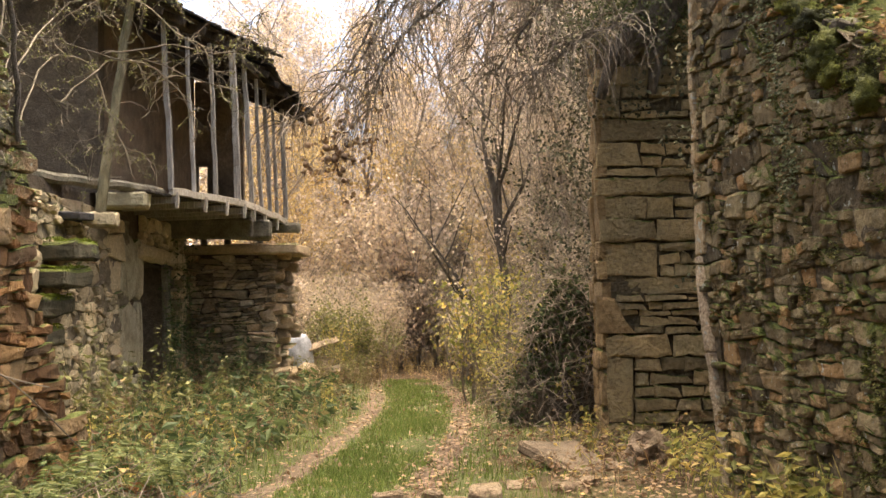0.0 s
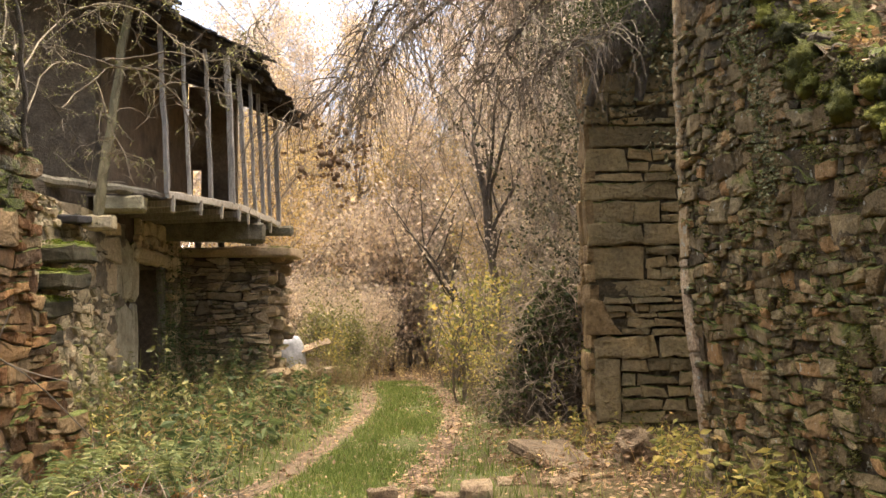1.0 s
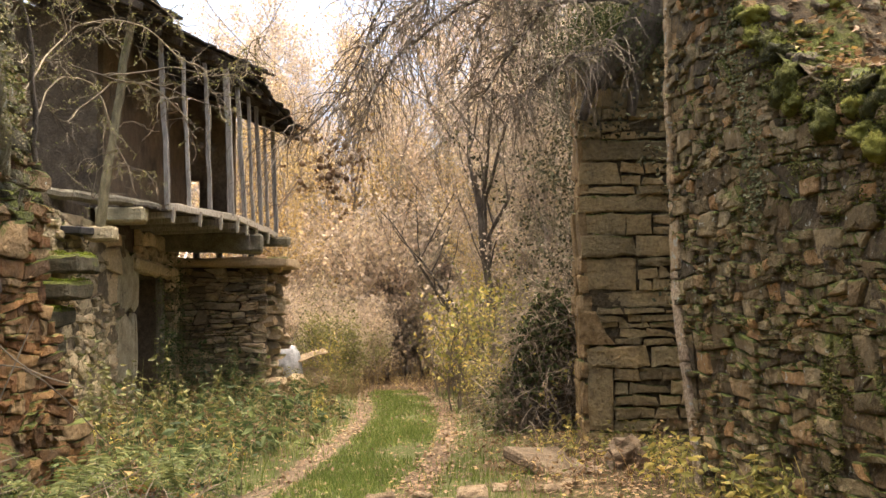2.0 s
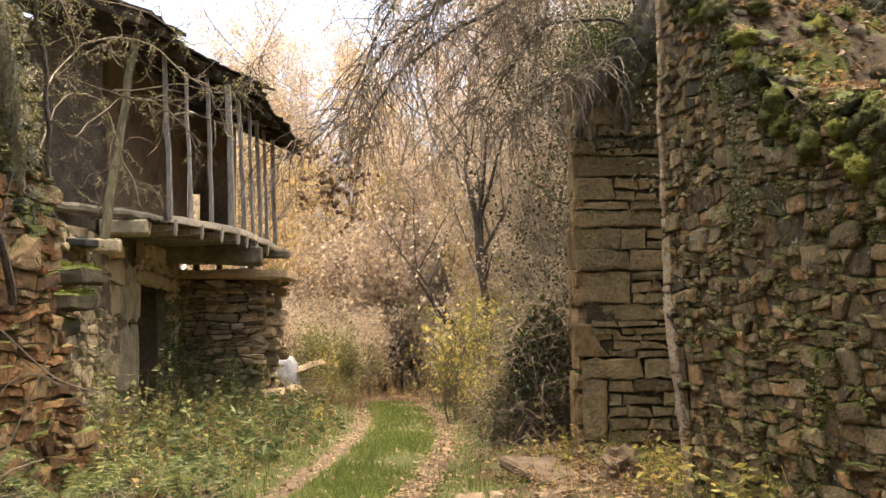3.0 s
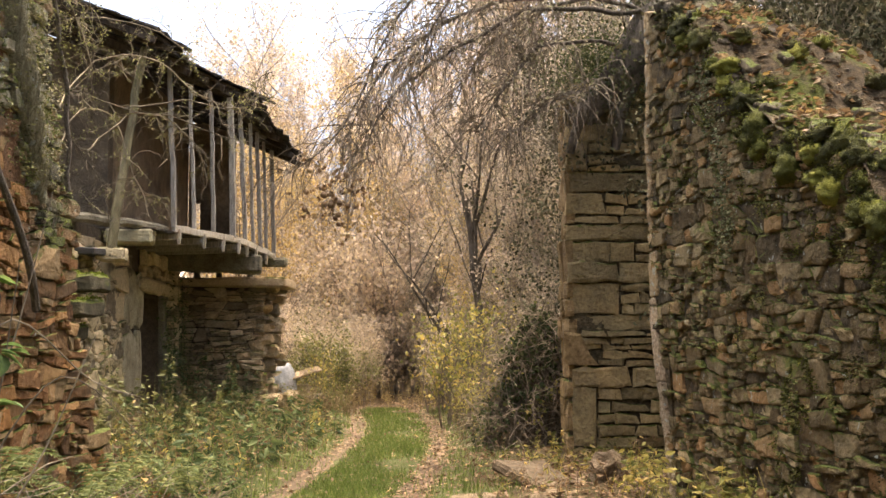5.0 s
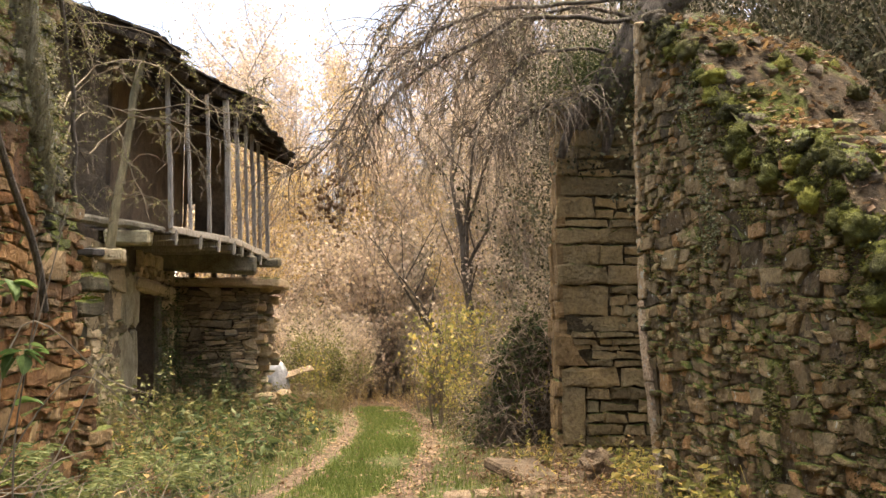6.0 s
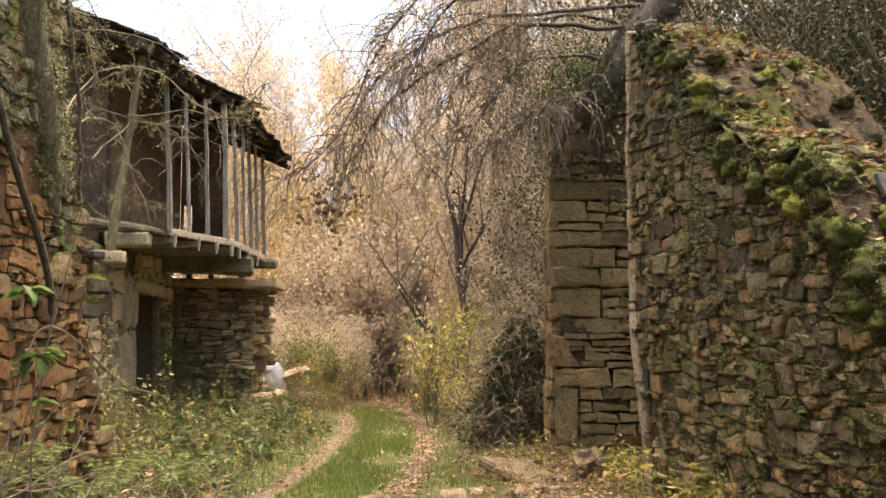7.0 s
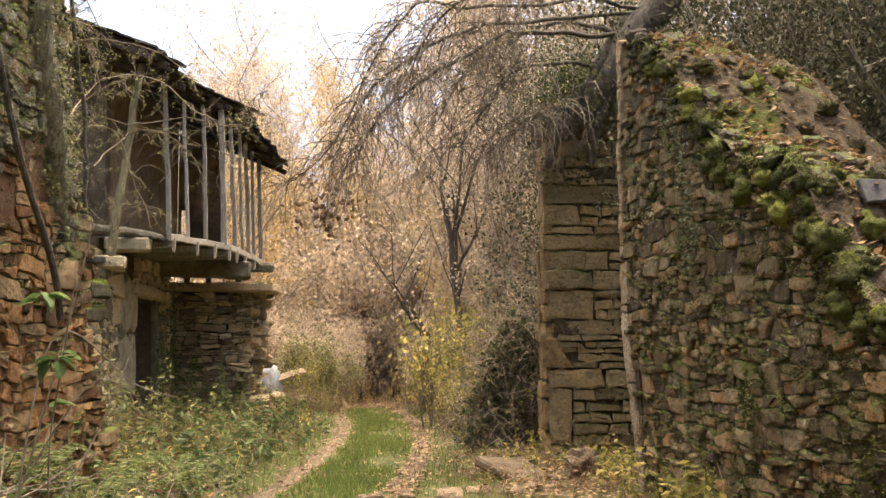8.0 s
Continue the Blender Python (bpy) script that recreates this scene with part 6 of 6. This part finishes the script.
dry_twig_pile()
for i in range(34):
    x, y, s = rnd(-2.9, -1.6), rnd(3.2, 9.3), rnd(0.1, 0.3)
    loose_stone("fallen_stone", (x, y, floor_z(x, y) - s * 0.12), (s, s * rnd(0.6, 0.9), s * 0.6), STONE_L, "red stone fallen from the crumbling wall", rnd(0, 180), rnd(-15, 15), "fallen stones by the red wall")
def ivy_trunk():
    """An old trunk clinging to the upper part of the red wall, its bark shaggy with lichen and moss."""
    t = thing("tree_trunk", (-2.85, 6.9, 2.7), "old furrowed trunk grown against the red wall, grey with lichen", "tree trunk")
    h = Heap()
    h.tube(limb_curve([(-2.96, 6.95, 2.5), (-2.93, 6.7, 2.95), (-2.95, 6.45, 3.4), (-2.97, 6.25, 3.9), (-3.0, 6.1, 4.5), (-3.05, 6.0, 5.6)]), 0.09, 0.2, 14)
    for k, p in enumerate(h.v):
        h.v[k] = p + 0.035 * noise.noise_vector(Vector((p.x * 9, p.y * 9, p.z * 1.6))) + 0.02 * noise.noise_vector(p * 14)
    h.done("bark", BARK_OLD, t, shade=True)
    for pts, r in (([(-2.84, 7.3, 2.6), (-2.82, 7.2, 3.2), (-2.84, 7.0, 3.8), (-2.87, 6.75, 4.5), (-2.9, 6.6, 5.4)], 0.02),):
        v = Heap()
        v.tube([p + 0.04 * noise.noise_vector(p * 4) for p in limb_curve(pts)], r, r * 0.8, 7)
        v.done("vine", BARK, t, shade=True)
    tuft, pale = Heap(), Heap()
    for i in range(260):
        z = rnd(2.7, 5.2)
        c = Vector((np.interp(z, [2.5, 3.4, 4.5, 5.6], [-2.93, -2.94, -3.0, -3.05]) + rnd(0.1, 0.2), np.interp(z, [2.5, 3.4, 4.5, 5.6], [6.95, 6.45, 6.1, 6.0]) + rnd(-0.2, 0.2), z))
        for _ in range(7):
            (pale if i % 3 == 0 else tuft).leaf(c + Vector((rnd(-0.02, 0.03), rnd(-0.04, 0.04), rnd(-0.06, 0.04))), rnd(0.012, 0.03), Vector((0.8, rnd(-0.6, 0.6), rnd(-1, 0.3))), 0.5)
    tuft.done("moss_growth", LEAF_OLIVE, t, kind="stuff")
    pale.done("lichen", LEAF_PALE, t, "pale grey lichen tufts", kind="stuff")


ivy_trunk()
stick = thing("dead_stick", (-2.75, 6.4, 1.6), "dark dead stick leaning on the red wall", "stick")
h = Heap()
h.tube(limb_curve([(-2.8, 4.9, 3.6), (-2.78, 5.32, 2.95), (-2.77, 5.64, 2.58), (-2.76, 6.05, 2.22), (-2.75, 6.28, 1.94), (-2.78, 6.5, 1.68)]), 0.022, 0.03, 7)
h.done("stick_body", BARK, stick)


def fern(x, y, spread):
    """A crown of arching fronds with many small leaflets."""
    z = floor_z(x, y)
    t = thing("fern", (x, y, z), "green fern with arching fronds at the foot of the wall", "fern", "ferns by the red wall")
    for k in range(7):
        a = 2 * math.pi * k / 7 + rnd(-0.3, 0.3)
        h = Heap()
        pts = [Vector((x + spread * s * math.cos(a), y + spread * s * math.sin(a), z + 0.42 * spread * math.sin(2.4 * s) * 1.6)) for s in (0, 0.2, 0.4, 0.6, 0.8, 1.0)]
        c = limb_curve(pts, 4)
        h.tube(c, 0.004, 0.001, 3)
        for i, q in enumerate(c[3:]):
            w = 0.1 * spread / 0.45 * (1 - i / len(c)) + 0.012
            for side in (-1, 1):
                d = Vector((-math.sin(a) * side, math.cos(a) * side, -0.15)) + Vector((math.cos(a), math.sin(a), 0)) * 0.4
                h.leaf(q, w, d, 0.3)
        h.done("frond", LEAF_FERN, t)


for x, y, s in ((-2.75, 8.35, 0.6), (-2.2, 8.7, 0.55), (-2.45, 6.6, 0.5), (-2.55, 5.2, 0.45)):
    fern(x, y, s)
weeds("brown_weeds", 260, (-4.1, -1.5, 8.8, 18.0), (0.15, 0.55), LEAF_BROWN, "withered brown weeds along the house wall", 0.07, left_keep)
weeds("door_ivy", 60, (-4.15, -3.9, 15.55, 17.4), (0.9, 2.0), LEAF_GREEN, "trailing green growth at the open doorway", 0.08, lean=0.08)
weeds("tall_weeds", 60, (-3.9, -2.0, 9.2, 14), (0.6, 1.1), LEAF_OLIVE, "tall seeding weeds before the pale wall", 0.09, left_keep)
weeds("rubble_growth", 120, (-2.7, -1.35, 19.4, 22.2), (0.2, 0.6), LEAF_OLIVE, "olive brush over the rubble by the dry stone wall", 0.07)
weeds("rubble_stalks", 160, (-2.7, -1.3, 19.4, 22.5), (0.2, 0.55), STRAW, "dry brush over the rubble by the dry stone wall", 0.06)

# ---- facing stones of the walls ----
lay_rubble(wall_right, RIGHT_AT, RIGHT_ALONG, RIGHT_OUT, (0.1, 7), -0.1, right_top, 0.068, 2.0, 0.055, STONE_R, (0, 3.0), None, 0.003, 290, 0.42, 0.13, end_batter, 3, 2.5, broken_cells)


def edge_blocks():
    """The wall's leaning end: narrow upright stones above, one broad block, and a lime coated strip below."""
    way, face = Vector(RIGHT_ALONG).normalized(), Vector(RIGHT_OUT).normalized()
    turn = Matrix((way, Vector((0, 0, 1)).cross(way) * -1, Vector((0, 0, 1)))).transposed().to_4x4()
    runs = [(1.85, 2.26, 0.2, STONE_EDGE)]
    z = 2.27
    while z < 4.45:
        h = rnd(0.16, 0.42)
        runs.append((z, min(z + h, 4.5) - 0.008, rnd(0.06, 0.1), STONE_EDGE))
        z += h
    z = -0.1
    while z < 1.82:
        h = rnd(0.45, 0.75)
        runs.append((z, min(z + h, 1.84) - 0.004, rnd(0.11, 0.14), STONE_COAT))
        z += h
    for z0, z1, w, mat in runs:
        bm = bmesh.new()
        lean = Matrix(((1, 0, -0.25 if z1 < 1.9 else 0.0, 0), (0, 1, 0, 0), (0, 0, 1, 0), (0, 0, 0, 1)))
        p = Vector(RIGHT_AT) + way * (end_batter((z0 + z1) / 2) + w / 2 + 0.04) + Vector((0, 0, (z0 + z1) / 2)) - face * 0.15
        vs = block(bm, Matrix.Translation(p) @ turn @ lean, (w, 0.4, z1 - z0), 0.0, 4, 0.012)
        for v in bm.verts:
            v.co += 0.022 * noise.noise_vector(v.co * 4) + 0.012 * noise.noise_vector(v.co * 15)
        part("edge_stone", bm, mat, wall_right)


edge_blocks()


# pier courses: bottom, top, ends of the long stones, and from where the rest is filled with thin rows
PIER = [(-0.1, 0.16, (0.0, 0.72), 0.72, 2), (0.16, 0.88, (0.08, 0.36), 0.37, 5), (0.88, 1.13, (0.06, 0.8, 1.45), 9, 0), (1.13, 1.56, (), 0.2, 5),
        (1.56, 1.75, (0.06, 1.45), 9, 0), (1.75, 2.14, (0.04, 0.66), 0.68, 3), (2.14, 2.39, (0.02, 0.66, 1.45), 9, 0), (2.39, 2.64, (0.02, 0.55, 0.84), 0.86, 2),
        (2.64, 2.86, (0.0, 1.08, 1.45), 9, 0), (2.86, 2.96, (0.02, 0.68, 1.45), 9, 0), (2.96, 3.24, (0.0, 0.5), 0.5, 2), (3.24, 3.49, (0.0, 1.45), 9, 0),
        (3.49, 3.86, (0.0, 0.28), 0.28, 3), (3.86, 4.09, (0.0, 0.9, 1.45), 9, 0), (4.09, 4.32, (0.0, 0.52, 1.45), 9, 0), (4.32, 4.6, (0.0, 0.8, 1.45), 9, 0)]


def pier_cells(span, base, top, size, flat, seed, tail):
    """Long slabs and thin fill, course upon course."""
    g = random.Random(seed)
    cells = []

    def one(u0, u1, z0, z1):
        n = max(1, int((u1 - u0) / 0.16))
        slope = g.uniform(-0.012, 0.012)
        low = [(u0 + (u1 - u0) * i / n, z0 + g.uniform(-0.01, 0.018)) for i in range(n + 1)]
        high = [(u1 - (u1 - u0) * i / n, z1 + g.uniform(-0.022, 0.01) + slope * (0.5 - i / n)) for i in range(n + 1)]
        if g.random() < 0.4:
            high[0] = (high[0][0] - g.uniform(0.01, 0.06), high[0][1] - g.uniform(0, 0.02))
        if g.random() < 0.3:
            high[-1] = (high[-1][0] + g.uniform(0.0, 0.04), high[-1][1] - g.uniform(0, 0.02))
        for row in (low, high):
            row[0] = (row[0][0] + g.uniform(-0.012, 0.012), row[0][1])
            row[-1] = (row[-1][0] + g.uniform(-0.012, 0.012), row[-1][1])
        cells.append(low + high)
    for z0, z1, ends, fill, rows in PIER:
        for u0, u1 in zip(ends, ends[1:]):
            one(u0, u1, z0, z1)
        zs = [z0 + (z1 - z0) * (k + (g.uniform(-0.22, 0.22) if 0 < k < rows else 0)) / rows for k in range(rows + 1)] if rows else []
        for a, b in zip(zs, zs[1:]):
            u = fill
            while u < 1.45:
                w = min(g.uniform(0.12, 0.48), 1.45 - u)
                if g.random() > 0.06:
                    one(u, u + w, a, b - (g.uniform(0.0, 0.04) if g.random() < 0.3 else 0))
                u += w
    return cells, g


lay_rubble(wall_cross, (1.69, 12.0, 0), (1, 0, 0), (0, -1, 0), (0, 1.45), -0.1, lambda u: 4.55, 0.24, 1.0, 0.08, STONE_C, (0, 1.6), None, 0.003, 290, 0.3, 0.06, None, 5, 1.5, pier_cells)
mortar_face(wall_cross, (1.69, 12.0, 0), (1, 0, 0), (0, -1, 0), (0.04, 1.5), -0.1, lambda u: 4.5, STONE_C_BED, 0.014, -0.014)
lay_rubble(wall_cross, (1.7, 12.0, 0), (1, 0, 0), (0, -1, 0), (1.45, 3.2), -0.1, lambda u: 4.55, 0.105, 2.2, 0.05, STONE_C, (0, 0), None, 0.006, 0, 0.4, 0.1, None, 5, 1.5, broken_cells)
# the pier's lane side, its sunlit look carried by the orange stone colour
lay_stones(wall_cross, (1.745, 11.98, 0), (0, 1, 0), (-1, 0, 0), (0.0, 0.62), -0.1, lambda u: 4.5, (0.2, 0.6), (0.25, 0.6), 0.09, STONE_O, (0, 1), None, 0.02, small=0.2, turned=2, big=1.05, shapes=SQUARED, proud=0.2)
lay_rubble(wall_left, LEFT_AT, (0, -1, 0), (1, 0, 0), (0, 8), -0.1, left_top, 0.105, 3.0, 0.06, STONE_L, (0, 3.9), lambda u, z: z > 2.6 + 0.4 * math.sin(u * 2.7), 0.004, 230, 0.35, 0.1, None, 7, 2.2, broken_cells)
lay_rubble(wall_left, LEFT_AT, (0, -1, 0), (1, 0, 0), (1.2, 8), 2.1, left_top, 0.08, 2.8, 0.07, STONE_G, (0, 3.9), lambda u, z: z < 2.6 + 0.4 * math.sin(u * 2.7), 0.005, 200, 0.4, 0.14, None, 8, 2.2, broken_cells)
lay_rubble(wall_house, (-4.3, 9.5, 0), (0, 1, 0), (1, 0, 0), (0, 5.0), -0.1, lambda u: 2.75, 0.105, 2.2, 0.08, STONE_P, (1.5, 8.7), None, 0.008, 280, 0.4, 0.16, None, 9, 2.0)
lay_stones(wall_house, (-4.3, 9.5, 0), (0, 1, 0), (1, 0, 0), (5.0, 6.07), -0.1, lambda u: 2.75, (0.5, 1.0), (1.04, 1.1), 0.07, STONE_J, (1.5, 8.7), None, 0.0, small=0.0, turned=1, big=1.02, shapes=SQUARED, proud=0.1, lean=1)
lay_stones(wall_house, (-4.3, 9.5, 0), (0, 1, 0), (1, 0, 0), (6.07, 8.7), -0.1, lambda u: 2.75, (0.12, 0.24), (0.2, 0.42), 0.1, STONE_P, (1.5, 8.7),
           lambda u, z, w, h: u < HOUSE_DOOR[1] + 0.1 and z < 2.2)
lay_rubble(wall_dry, (-4.5, 18.2, 0), (1, 0, 0), (0, -1, 0), (0.1, 1.72), -0.1, lambda u: 2.36, 0.085, 2.8, 0.13, STONE_D, (0, 3), None, 0.007, 280, 0.45, 0.1, None, 11, 2.0, broken_cells)
lay_stones(wall_dry, (-2.8, 18.2, 0), (0, 1, 0), (1, 0, 0), (0.0, 1.15), -0.1, lambda u: 2.36, (0.1, 0.24), (0.25, 0.55), 0.3, STONE_D, (0, 3), None, 0.02, small=0.2, proud=0.5)

mortar_face(wall_right, RIGHT_AT, RIGHT_ALONG, RIGHT_OUT, (0.06, 7), -0.1, right_top, STONE_R_BED, 0.02, 0.004, end_batter)
mortar_face(wall_left, LEFT_AT, (0, -1, 0), (1, 0, 0), (0, 7.5), -0.1, lambda u: left_top(u) - 0.05, MORTAR_L, 0.016, -0.006)
mortar_face(wall_house, (-4.3, 9.5, 0), (0, 1, 0), (1, 0, 0), (0.5, 5.4), -0.1, lambda u: 2.7, STONE_P_BED, 0.025, 0.015)


def corner_wedge():
    """The triangular stone set in the pier's corner."""
    face = [(1.66, 1.14), (2.08, 1.14), (1.98, 1.26), (1.86, 1.52), (1.66, 1.55)]
    n = len(face)
    v = [Vector((x, 12.02, z)) for x, z in face] + [Vector((x, 11.93 + 0.01 * noise.noise(Vector((x * 9, 0, z * 9))), z)) for x, z in face]
    v += [Vector((1.8 + (x - 1.8) * 0.9, 11.915, 1.2 + (z - 1.2) * 0.9)) for x, z in face]
    f = [(a + i, a + (i + 1) % n, a + n + (i + 1) % n, a + n + i) for a in (0, n) for i in range(n)] + [tuple(range(2 * n, 3 * n))]
    under(new("corner_stone", mesh_of("corner_stone", v, f, STONE_O)), wall_cross)


corner_wedge()
